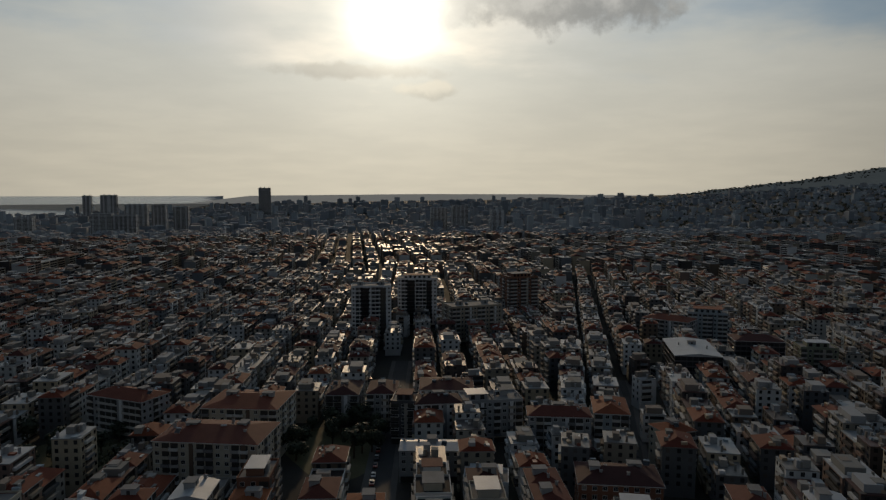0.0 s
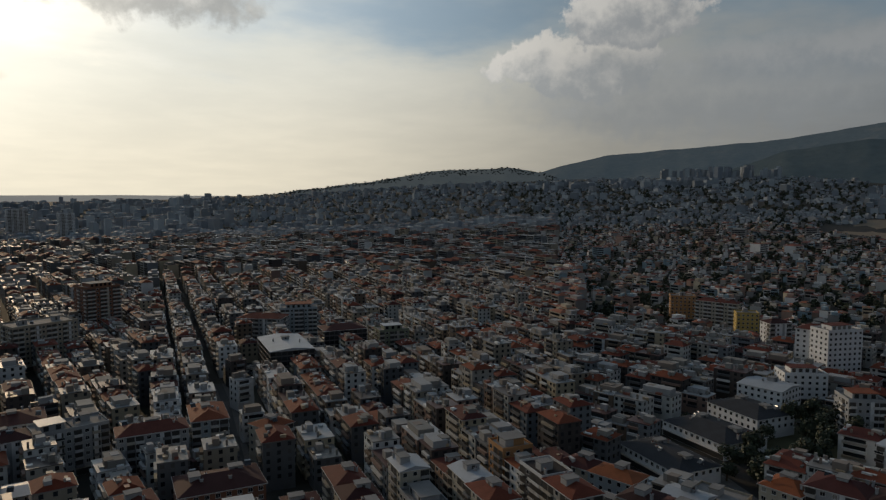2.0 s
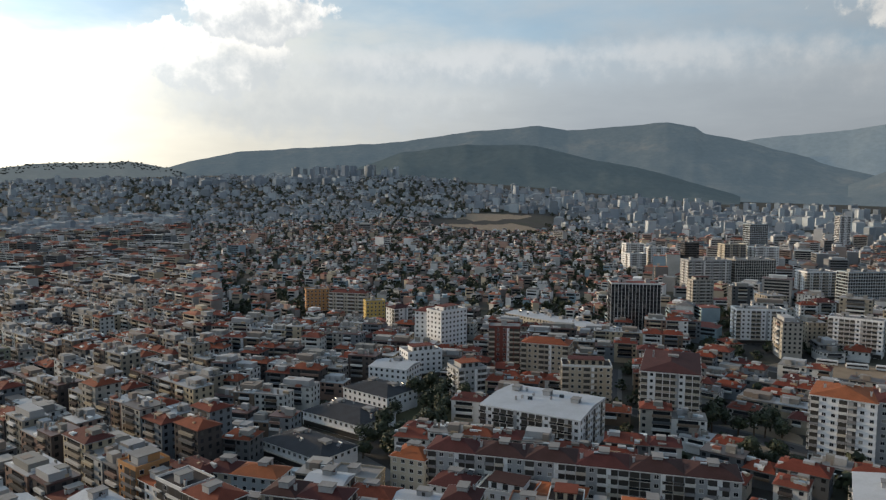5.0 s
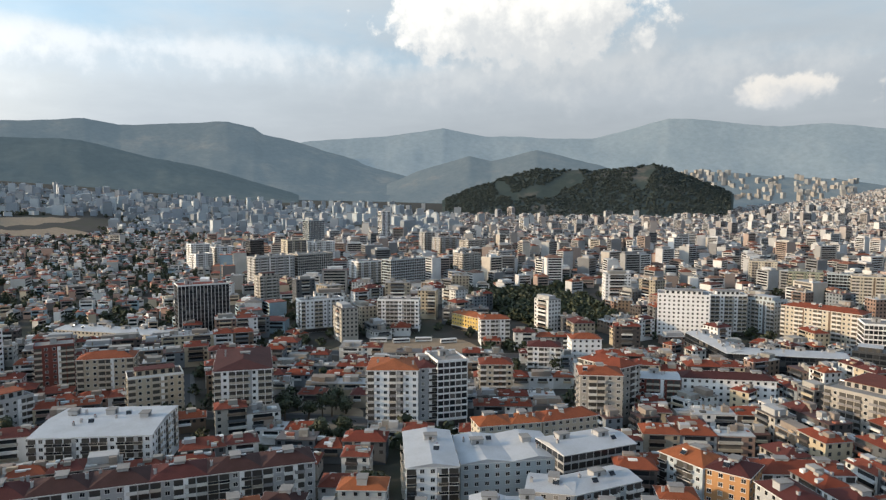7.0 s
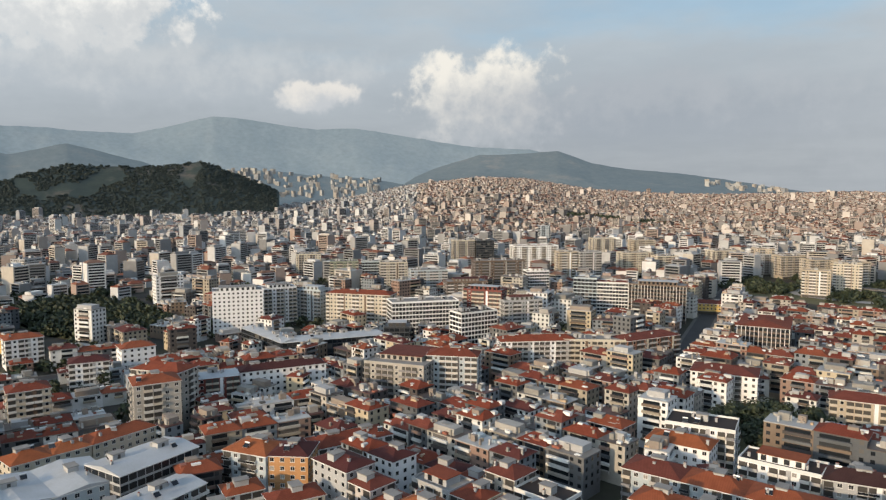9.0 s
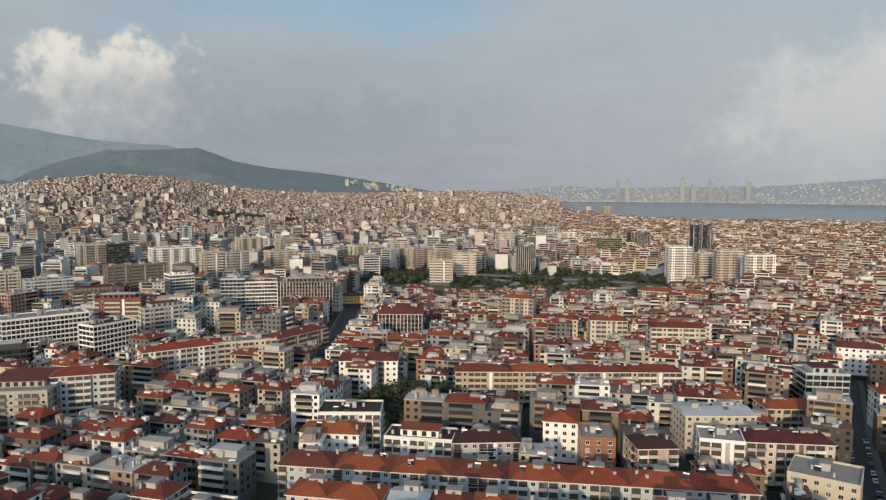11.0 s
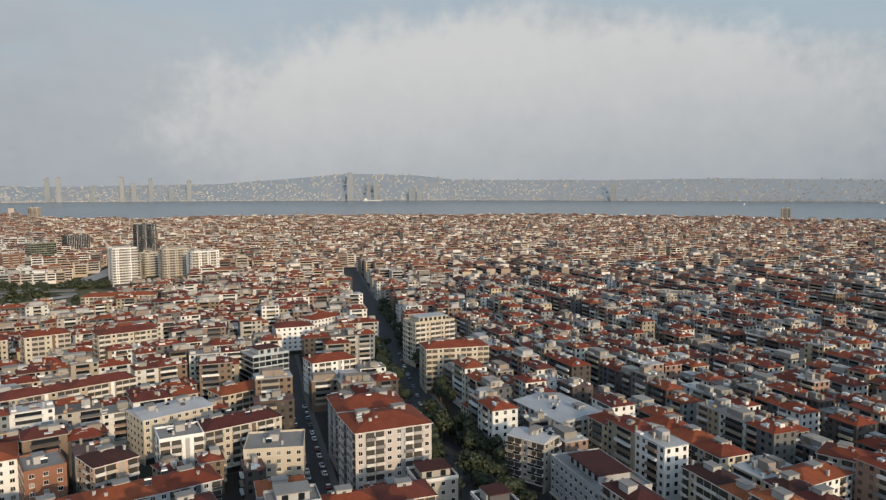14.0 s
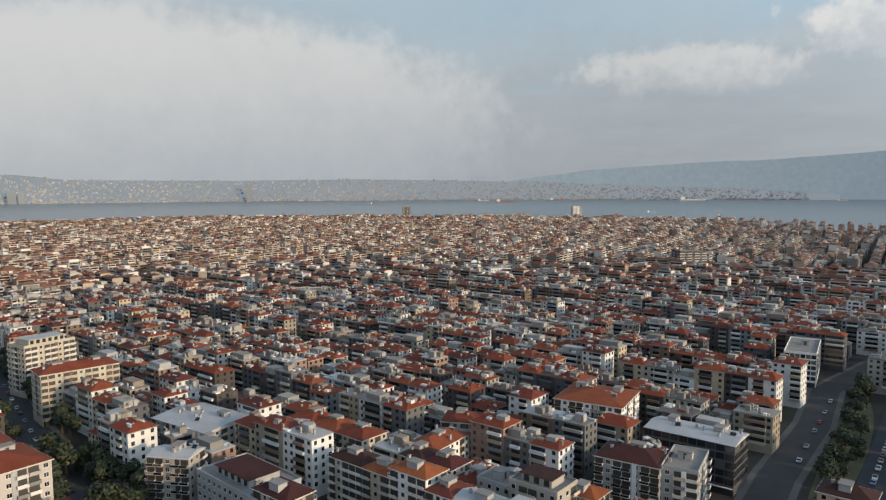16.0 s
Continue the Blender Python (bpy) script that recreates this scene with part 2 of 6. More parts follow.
bay_tile = tiles("bay_town_tile", [(0.215, 0.078, 0.048), (0.175, 0.066, 0.045), (0.245, 0.105, 0.068), (0.125, 0.055, 0.045), (0.20, 0.12, 0.09)], True)
far_tile = tiles("town_tile", [(0.203, 0.049, 0.026), (0.165, 0.041, 0.026), (0.228, 0.064, 0.032), (0.109, 0.034, 0.029), (0.184, 0.052, 0.034)], True)
far_flat = many("town_roof", [(0.225, 0.217, 0.210), (0.165, 0.158, 0.150), (0.315, 0.323, 0.330), (0.090, 0.075, 0.071), (0.375, 0.383, 0.390), (0.083, 0.038, 0.034)], True, 0.35, 0.5)
hill_wall = many("hillside_plaster", [(0.490, 0.481, 0.461), (0.320, 0.311, 0.302), (0.679, 0.679, 0.670), (0.434, 0.293, 0.235), (0.510, 0.443, 0.339), (0.720, 0.720, 0.720), (0.282, 0.377, 0.434), (0.226, 0.208, 0.198)])
hill_roof = many("hillside_roof", [(0.276, 0.101, 0.069), (0.244, 0.244, 0.244), (0.211, 0.081, 0.065), (0.341, 0.143, 0.091), (0.171, 0.163, 0.159), (0.236, 0.090, 0.073)])
hut_wall = many("roof_hut_plaster", [(0.316, 0.307, 0.290), (0.231, 0.226, 0.211), (0.352, 0.357, 0.363), (0.243, 0.207, 0.179)])
# distant and western paints: haze is mixed into the base colours
hazy_distant_wall = many("hazy_distant_plaster", [(0.357, 0.367, 0.381), (0.284, 0.302, 0.325), (0.420, 0.431, 0.437), (0.273, 0.259, 0.258), (0.336, 0.312, 0.302), (0.504, 0.518, 0.526)], True, 0.2)
hazy_distant_roof = many("hazy_distant_roof", [(0.214, 0.138, 0.118), (0.245, 0.245, 0.245), (0.204, 0.127, 0.112), (0.326, 0.326, 0.326), (0.184, 0.143, 0.133)], True, 0.2)
hazy_west_wall = many("hazy_western_plaster", [(0.360, 0.408, 0.450), (0.276, 0.314, 0.360), (0.456, 0.498, 0.534), (0.324, 0.342, 0.366), (0.228, 0.258, 0.288)], True, 0.2)
hazy_west_roof = many("hazy_western_roof", [(0.240, 0.204, 0.198), (0.288, 0.306, 0.318), (0.216, 0.188, 0.182), (0.336, 0.360, 0.372)], True, 0.2)
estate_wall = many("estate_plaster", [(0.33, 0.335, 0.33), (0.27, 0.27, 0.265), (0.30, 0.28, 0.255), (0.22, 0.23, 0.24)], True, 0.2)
slope_wall = many("slope_plaster", [(0.40, 0.365, 0.335), (0.27, 0.24, 0.222), (0.50, 0.47, 0.445), (0.29, 0.235, 0.21), (0.20, 0.195, 0.195), (0.36, 0.325, 0.30)], True, 0.2)
mid_wall = many("midtown_plaster", [(0.50, 0.51, 0.52), (0.37, 0.38, 0.39), (0.60, 0.61, 0.62), (0.27, 0.275, 0.28), (0.43, 0.40, 0.36), (0.19, 0.195, 0.205), (0.33, 0.265, 0.235), (0.46, 0.47, 0.49)])
town_bits = many("roof_clutter", [(0.62, 0.62, 0.61), (0.45, 0.46, 0.46), (0.08, 0.08, 0.08), (0.30, 0.29, 0.27), (0.24, 0.08, 0.05), (0.34, 0.40, 0.44), (0.70, 0.70, 0.69), (0.40, 0.30, 0.20)], True, 0.3, 0.6)
tank_metal = paint("tank_metal", (0.62, 0.63, 0.64), 0.2, 0.35, 0.6)

# ---- the lie of the land ----
# bearing, where the ground begins to rise, its height 3.6 km out
RISE = [(-70, 2500, 0), (-18, 2500, 5), (-12, 2200, 45), (5, 2000, 55), (14, 1500, 60), (22, 1300, 85), (30, 1200, 120), (45, 800, 165), (60, 500, 175), (72, 600, 125), (85, 900, 60), (100, 1200, 40), (112, 1400, 36), (121, 1400, 40), (127, 1300, 75), (132, 1300, 125), (137, 1300, 160), (141, 1300, 150), (146, 1300, 100), (152, 1300, 78), (158, 1200, 80), (165, 1100, 92), (171, 1000, 66), (176, 1400, 10), (181, 2000, 0), (300, 2000, 0)]
FLATS = [(-60, 2350), (-31, 2600), (-27, 3000), (-21, 3600), (-16, 4400), (-14, 9000)]  # where the salt water begins, by bearing
SHORE = [(165, 9000), (170, 3600), (173, 2500), (180, 2350), (215, 2450), (245, 2300), (257, 2150), (268, 1900), (300, 1700), (301, 9000)]


def between(table, v, k):
    return float(np.interp(v, [r[0] for r in table], [r[k] for r in table]))


def bearing(x, y):
    b = math.degrees(math.atan2(x, y))
    return b + 360 if b < -60 else b


def land(x, y):
    r, b = math.hypot(x, y), bearing(x, y)
    if r < 400:
        return 0.0
    r0, top = between(RISE, b, 1), between(RISE, b, 2)
    s = min(max((r - r0) / (3600 - r0), 0), 1.25)
    return top * s * s * (3 - 2 * s) if s < 1 else top * (1 + (s - 1) * 0.1)


def mesh(name, verts, faces, mats, index=None):
    me = bpy.data.meshes.new(name)
    me.from_pydata(verts, [], faces)
    for m in mats:
        me.materials.append(m)
    if index is not None:
        me.polygons.foreach_set("material_index", index)
    me.update()
    return me


ground_mat, n, b = stuff_material("street_ground", 0.9)
p = place(n)
gcol = n.ramp(n.noise(p, 0.012, 6.0, 0.6), [(0.35, (0.032, 0.032, 0.032)), (0.5, (0.052, 0.047, 0.041)), (0.62, (0.040, 0.043, 0.029)), (0.7, (0.060, 0.053, 0.043))])
n.join(worn(n, gcol, 0.4, 0.05, 0.8), b.inputs["Base Color"])


def make_ground():
    rings = [0, 60, 120, 200, 300, 400, 500, 650, 800, 1000, 1200, 1450, 1700, 2000, 2300, 2600, 3000, 3400, 3800, 4200, 4600, 4980]
    verts, faces, k = [], [], 240
    for r in rings:
        for i in range(k):
            b = -60 + 360 * i / k
            x, y = r * math.sin(radians(b)), r * math.cos(radians(b))
            sea = r > between(SHORE, b, 1) and 165 < b < 300.5
            verts.append((x, y, -4.0 if sea else land(x, y)))
    for j in range(len(rings) - 1):
        for i in range(k):
            a, c = j * k + i, j * k + (i + 1) % k
            faces.append((a, a + k, c + k, c))
    me = mesh("ground", verts, faces, [ground_mat])
    me.validate()
    tagged(new("ground", me), "grey-brown ground of streets and yards under the town", "ground", kind="structure")


make_ground()

water_mat, n, b = stuff_material("sea_water", 0.25)
p = place(n)
n.join(n.ramp(n.noise(p, 0.004, 5.0, 0.6), [(0.3, (0.10, 0.135, 0.165)), (0.7, (0.14, 0.175, 0.20))]), b.inputs["Base Color"])
bump = n.node("ShaderNodeBump")
bump.inputs["Strength"].default_value, bump.inputs["Distance"].default_value = 0.5, 1.0
n.join(n.noise(p, 0.15, 4.0), bump.inputs["Height"]), n.join(bump.outputs[0], b.inputs["Normal"])


def make_water(name, bears, inner_r, outer_r, z0, z1, label):
    verts, faces = [], []
    for b in bears:
        for k in range(9):
            r = inner_r(b) + (outer_r - inner_r(b)) * k / 8
            verts.append((r * math.sin(radians(b)), r * math.cos(radians(b)), z0 + (z1 - z0) * k / 8))
    for i in range(len(bears) - 1):
        for k in range(8):
            a = i * 9 + k
            faces.append((a, a + 9, a + 10, a + 1))
    tagged(new(name, mesh(name, verts, faces, [water_mat])), label, "sea", kind="structure")


make_water("water", [166 + 2 * i for i in range(68)], lambda b: between(SHORE, b, 1) - 30, 4980, 0.0, 27.0, "blue-grey water of a wide bay")


make_water("water", [-60 + 1.5 * i for i in range(31)], lambda b: min(between(FLATS, b, 1), 4900), 4980, 6.0, 72.0, "pale water and salt flats under the veiled sun")

SURFACE = {}  # height of a slope by label, as a function of bearing and distance


def slopes(name, label, crest, r_foot, r_top, z_foot, mat, rough=1.0, seed=0):
    """A range of hills: its crest given as bearing and height in degrees, its flank falling towards the town with spurs and gullies."""
    b0, b1 = crest[0][0], crest[-1][0]
    k, rows = int((b1 - b0) * 5) + 1, 22
    verts, faces = [], []

    def height(b, r):
        u = (r - r_foot) / (r_top - r_foot)
        e = between(crest, b, 1)
        top = H + r_top * math.tan(radians(e)) + rough * 7 * (noise.fractal(Vector((b * 0.35, seed, 3.1)), 1.0, 2.0, 4))
        cut = noise.fractal(Vector((r * math.sin(radians(b)) * 0.0022, r * math.cos(radians(b)) * 0.0022, seed + 7.7)), 0.9, 2.0, 6)
        return z_foot + (top - z_foot) * (u ** 1.25) + rough * 60 * cut * 0.55 * math.sin(math.pi * u) * min(1.0, (top - z_foot) / 250)

    SURFACE[label] = height
    for i in range(k):
        b = b0 + (b1 - b0) * i / (k - 1)
        for j in range(rows + 1):
            r = r_foot + (r_top - r_foot) * j / rows
            verts.append((r * math.sin(radians(b)), r * math.cos(radians(b)), height(b, r)))
    for i in range(k - 1):
        for j in range(rows):
            a = i * (rows + 1) + j
            faces.append((a, a + rows + 1, a + rows + 2, a + 1))
    me = mesh(name, verts, faces, [mat])
    me.polygons.foreach_set("use_smooth", [True] * len(faces))
    return tagged(new(name, me), label, "hills", kind="structure")


def hill_mat(name, low_c, high_c, patch, haze_glow=None, power=0.0):
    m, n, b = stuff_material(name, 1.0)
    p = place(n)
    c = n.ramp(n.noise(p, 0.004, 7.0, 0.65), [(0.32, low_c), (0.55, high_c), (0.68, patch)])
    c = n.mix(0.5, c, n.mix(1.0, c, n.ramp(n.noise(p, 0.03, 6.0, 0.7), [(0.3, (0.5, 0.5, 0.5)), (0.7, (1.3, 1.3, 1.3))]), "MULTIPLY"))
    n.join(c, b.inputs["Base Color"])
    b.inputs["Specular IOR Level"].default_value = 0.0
    # even emission stands in for haze; the hillside itself gives no light
    if haze_glow:
        b.inputs["Emission Color"].default_value = (*haze_glow, 1)
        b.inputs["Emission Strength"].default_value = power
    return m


# distance haze is put into these: blue-grey bases plus an emitted tint
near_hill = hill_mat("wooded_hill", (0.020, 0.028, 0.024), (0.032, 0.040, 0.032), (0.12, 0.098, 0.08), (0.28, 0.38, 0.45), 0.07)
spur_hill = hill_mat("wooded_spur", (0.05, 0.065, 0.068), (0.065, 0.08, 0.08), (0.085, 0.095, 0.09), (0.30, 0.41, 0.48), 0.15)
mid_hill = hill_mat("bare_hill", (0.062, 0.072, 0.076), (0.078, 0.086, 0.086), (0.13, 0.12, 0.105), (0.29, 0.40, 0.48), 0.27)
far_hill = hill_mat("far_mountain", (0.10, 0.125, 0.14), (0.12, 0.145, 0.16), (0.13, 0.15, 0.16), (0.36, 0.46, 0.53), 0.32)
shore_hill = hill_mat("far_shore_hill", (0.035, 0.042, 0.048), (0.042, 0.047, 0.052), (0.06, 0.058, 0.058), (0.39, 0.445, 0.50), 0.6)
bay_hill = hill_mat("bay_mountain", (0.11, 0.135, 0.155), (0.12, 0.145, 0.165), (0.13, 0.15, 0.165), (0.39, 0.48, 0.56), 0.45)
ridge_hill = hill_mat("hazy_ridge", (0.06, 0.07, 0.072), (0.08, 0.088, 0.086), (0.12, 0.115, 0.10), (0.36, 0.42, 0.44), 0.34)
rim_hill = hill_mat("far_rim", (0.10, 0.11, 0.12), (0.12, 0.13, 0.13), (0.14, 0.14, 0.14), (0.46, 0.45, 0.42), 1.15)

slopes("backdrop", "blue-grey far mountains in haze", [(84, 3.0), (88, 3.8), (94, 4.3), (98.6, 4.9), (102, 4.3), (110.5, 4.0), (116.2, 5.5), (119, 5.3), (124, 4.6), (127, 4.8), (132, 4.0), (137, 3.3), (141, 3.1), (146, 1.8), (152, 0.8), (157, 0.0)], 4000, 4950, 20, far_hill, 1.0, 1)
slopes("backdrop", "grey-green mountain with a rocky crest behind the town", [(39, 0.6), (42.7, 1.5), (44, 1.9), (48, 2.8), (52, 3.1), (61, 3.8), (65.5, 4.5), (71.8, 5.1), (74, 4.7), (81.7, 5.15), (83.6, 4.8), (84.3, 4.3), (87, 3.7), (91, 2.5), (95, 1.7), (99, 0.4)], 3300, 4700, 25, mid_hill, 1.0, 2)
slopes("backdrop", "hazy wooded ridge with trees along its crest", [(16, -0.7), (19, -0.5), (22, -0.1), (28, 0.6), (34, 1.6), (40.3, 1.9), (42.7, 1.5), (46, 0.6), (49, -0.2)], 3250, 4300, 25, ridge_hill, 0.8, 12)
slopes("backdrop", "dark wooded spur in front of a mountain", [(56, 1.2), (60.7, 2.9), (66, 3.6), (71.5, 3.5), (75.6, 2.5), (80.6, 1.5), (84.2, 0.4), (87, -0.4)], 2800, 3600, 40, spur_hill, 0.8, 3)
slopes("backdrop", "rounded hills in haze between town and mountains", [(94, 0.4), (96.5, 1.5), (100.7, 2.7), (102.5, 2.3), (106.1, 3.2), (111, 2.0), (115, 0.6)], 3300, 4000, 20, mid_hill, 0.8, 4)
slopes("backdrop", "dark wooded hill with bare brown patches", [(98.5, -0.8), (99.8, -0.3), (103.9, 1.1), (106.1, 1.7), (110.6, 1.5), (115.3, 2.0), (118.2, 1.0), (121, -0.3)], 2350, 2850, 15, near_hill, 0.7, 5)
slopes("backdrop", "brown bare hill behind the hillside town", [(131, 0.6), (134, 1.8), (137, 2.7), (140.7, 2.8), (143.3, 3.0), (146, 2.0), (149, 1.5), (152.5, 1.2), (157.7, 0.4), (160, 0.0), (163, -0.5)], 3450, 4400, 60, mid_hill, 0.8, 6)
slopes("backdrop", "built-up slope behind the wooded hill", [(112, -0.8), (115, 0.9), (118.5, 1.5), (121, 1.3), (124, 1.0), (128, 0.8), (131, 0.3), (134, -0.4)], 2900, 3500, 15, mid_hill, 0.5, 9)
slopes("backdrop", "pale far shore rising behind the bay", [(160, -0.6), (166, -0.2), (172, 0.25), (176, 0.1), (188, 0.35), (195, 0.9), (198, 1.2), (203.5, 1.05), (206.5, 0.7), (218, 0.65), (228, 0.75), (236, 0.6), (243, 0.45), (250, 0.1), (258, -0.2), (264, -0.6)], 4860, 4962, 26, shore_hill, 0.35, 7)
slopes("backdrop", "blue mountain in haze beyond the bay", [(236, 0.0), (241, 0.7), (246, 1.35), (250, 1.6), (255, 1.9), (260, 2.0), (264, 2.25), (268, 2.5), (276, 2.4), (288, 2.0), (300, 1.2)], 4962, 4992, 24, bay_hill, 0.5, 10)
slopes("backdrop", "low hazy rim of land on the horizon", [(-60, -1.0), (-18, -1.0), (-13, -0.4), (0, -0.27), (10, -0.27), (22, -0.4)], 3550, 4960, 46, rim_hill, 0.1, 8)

# ---- houses ----
STOREY = 2.95
TAKEN = []  # x, y, half width, half depth, cos, sin of every house


class Shape:
    """Collects boxes and roofs into one mesh."""

    def __init__(self):
        self.v, self.f, self.m = [], [], []

    def box(self, x0, x1, y0, y1, z0, z1, m=0):
        k = len(self.v)
        self.v += [(x0, y0, z0), (x1, y0, z0), (x1, y1, z0), (x0, y1, z0), (x0, y0, z1), (x1, y0, z1), (x1, y1, z1), (x0, y1, z1)]
        self.f += [(k, k + 1, k + 5, k + 4), (k + 1, k + 2, k + 6, k + 5), (k + 2, k + 3, k + 7, k + 6), (k + 3, k, k + 4, k + 7), (k + 4, k + 5, k + 6, k + 7), (k + 3, k + 2, k + 1, k)]
        self.m += [m] * 6

    def hip(self, w, d, z, rise, over=0.5, hipped=True, m=0):
        k, a, c = len(self.v), w / 2 + over, d / 2 + over
        if a >= c:
            e = a - c * 0.9 if hipped else a
            ridge = [(-e, 0, z + rise), (e, 0, z + rise)]
            f = [(k, k + 1, k + 5, k + 4), (k + 1, k + 2, k + 5), (k + 2, k + 3, k + 4, k + 5), (k + 3, k, k + 4), (k + 3, k + 2, k + 1, k)]
        else:
            e = c - a * 0.9 if hipped else c
            ridge = [(0, -e, z + rise), (0, e, z + rise)]
            f = [(k, k + 1, k + 4), (k + 1, k + 2, k + 5, k + 4), (k + 2, k + 3, k + 5), (k + 3, k, k + 4, k + 5), (k + 3, k + 2, k + 1, k)]
        self.v += [(-a, -c, z), (a, -c, z), (a, c, z), (-a, c, z)] + ridge
        self.f += f
        self.m += [m] * 5

    def done(self, name, mats):
        return mesh(name, self.v, self.f, mats, self.m)


def part(name, me, parent, at=(0, 0, 0), turn=0.0, label=""):
    ob = new(name, me)
    ob.parent = parent
    ob.location, ob.rotation_euler = at, (0, 0, turn)
    return tagged(ob, label) if label else ob


def window_mesh(w, h, deep=0.06):
    s = Shape()
    s.box(-w / 2, w / 2, -deep, 0.0, 0, h, 0)
    s.box(-w / 2 + 0.09, w / 2 - 0.09, -deep - 0.012, -deep + 0.01, 0.09, h - 0.09, 1)
    s.box(-0.035, 0.035, -deep - 0.03, -deep, 0.05, h - 0.05, 0)
    s.box(-w / 2 - 0.08, w / 2 + 0.08, -deep - 0.1, 0.0, -0.1, 0.0, 0)
    return s.done("window", [white, glass])


def balcony_mesh(w, closed):
    s = Shape()
    # flat dark sheet on the wall, painted as the shaded recess
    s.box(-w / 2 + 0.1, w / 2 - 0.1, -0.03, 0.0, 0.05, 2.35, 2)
    s.box(-w / 2, w / 2, -1.25, 0.0, -0.16, 0.0, 0)
    if closed:
        s.box(-w / 2, w / 2, -1.25, -1.12, 0.0, 0.95, 0)
        s.box(-w / 2, -w / 2 + 0.12, -1.12, 0, 0.0, 0.95, 0), s.box(w / 2 - 0.12, w / 2, -1.12, 0, 0.0, 0.95, 0)
    else:
        s.box(-w / 2, w / 2, -1.25, -1.2, 0.85, 0.95, 0), s.box(-w / 2, w / 2, -1.235, -1.215, 0.08, 0.85, 3)
        for x in (-w / 2, w / 2 - 0.06):
            s.box(x, x + 0.06, -1.2, 0, 0.1, 0.95, 0)
    return s.done("balcony", [rail, white, inner, glass])


CACHE = {}


def kept(key, make, *args):
    if key not in CACHE:
        CACHE[key] = make(*args)
    return CACHE[key]


def roof_hut():
    s = Shape()
    s.box(-2.2, 2.2, -1.6, 1.6, 0, 2.5, 0)
    s.box(-2.45, 2.45, -1.85, 1.85, 2.5, 2.72, 1)
    s.box(-0.5, 0.5, -1.66, -1.6, 0.1, 2.1, 2)
    return s.done("stair_hut", [hut_wall, ROOF["flat"], inner])


def chimney():
    s = Shape()
    s.box(-0.45, 0.45, -0.35, 0.35, -1.2, 1.1, 0), s.box(-0.55, 0.55, -0.45, 0.45, 1.1, 1.25, 0)
    for x in (-0.25, 0.2):
        s.box(x, x + 0.18, -0.1, 0.1, 1.25, 1.6, 1)
    return s.done("chimney", [hut_wall, ROOF["tile"]])


def heater():
    """A solar water heater: tilted dark collector and a drum behind it."""
    s = Shape()
    k = len(s.v)
    s.v += [(-1, -0.9, 0.25), (1, -0.9, 0.25), (1, 0.4, 1.25), (-1, 0.4, 1.25), (-1, -0.86, 0.17), (1, -0.86, 0.17), (1, 0.44, 1.17), (-1, 0.44, 1.17)]
    s.f += [(k, k + 1, k + 2, k + 3), (k + 7, k + 6, k + 5, k + 4), (k, k + 4, k + 5, k + 1)]
    s.m += [1, 0, 0]
    k = len(s.v)
    for x in (-1.0, 1.0):
        s.v += [(x, 0.55 + 0.3 * math.cos(a * math.pi / 4), 1.5 + 0.3 * math.sin(a * math.pi / 4)) for a in range(8)]
    s.f += [(k + a, k + (a + 1) % 8, k + 8 + (a + 1) % 8, k + 8 + a) for a in range(8)] + [tuple(range(k, k + 8))[::-1], tuple(range(k + 8, k + 16))]
    s.m += [0] * 10
    for x in (-0.9, 0.85):
        s.box(x, x + 0.05, 0.5, 0.55, -0.4, 1.25, 0), s.box(x, x + 0.05, -0.85, -0.8, -0.4, 0.25, 0)
    return s.done("solar_heater", [tank_metal, glass])


HUT, CHIM, HEAT = roof_hut(), chimney(), heater()
WIN = {False: window_mesh(1.5, 1.45), True: window_mesh(2.3, 1.9)}
LABEL_ROOF = {"tile": "red tiled hip roof", "orange": "orange tiled hip roof", "maroon": "dark maroon roof", "darktile": "dark slate hip roof", "dark": "flat dark felt roof", "flat": "flat grey concrete roof", "redflat": "red-edged flat roof", "sheet": "pale metal sheet roof"}
LABEL_WALL = {"bluegrey": "pale blue-grey", "greybeige": "grey-beige", "darkred": "dark red", "greypink": "pinkish grey", "brick": "reddish brown", "greenish": "greenish grey"}
rnd = random.Random(7)


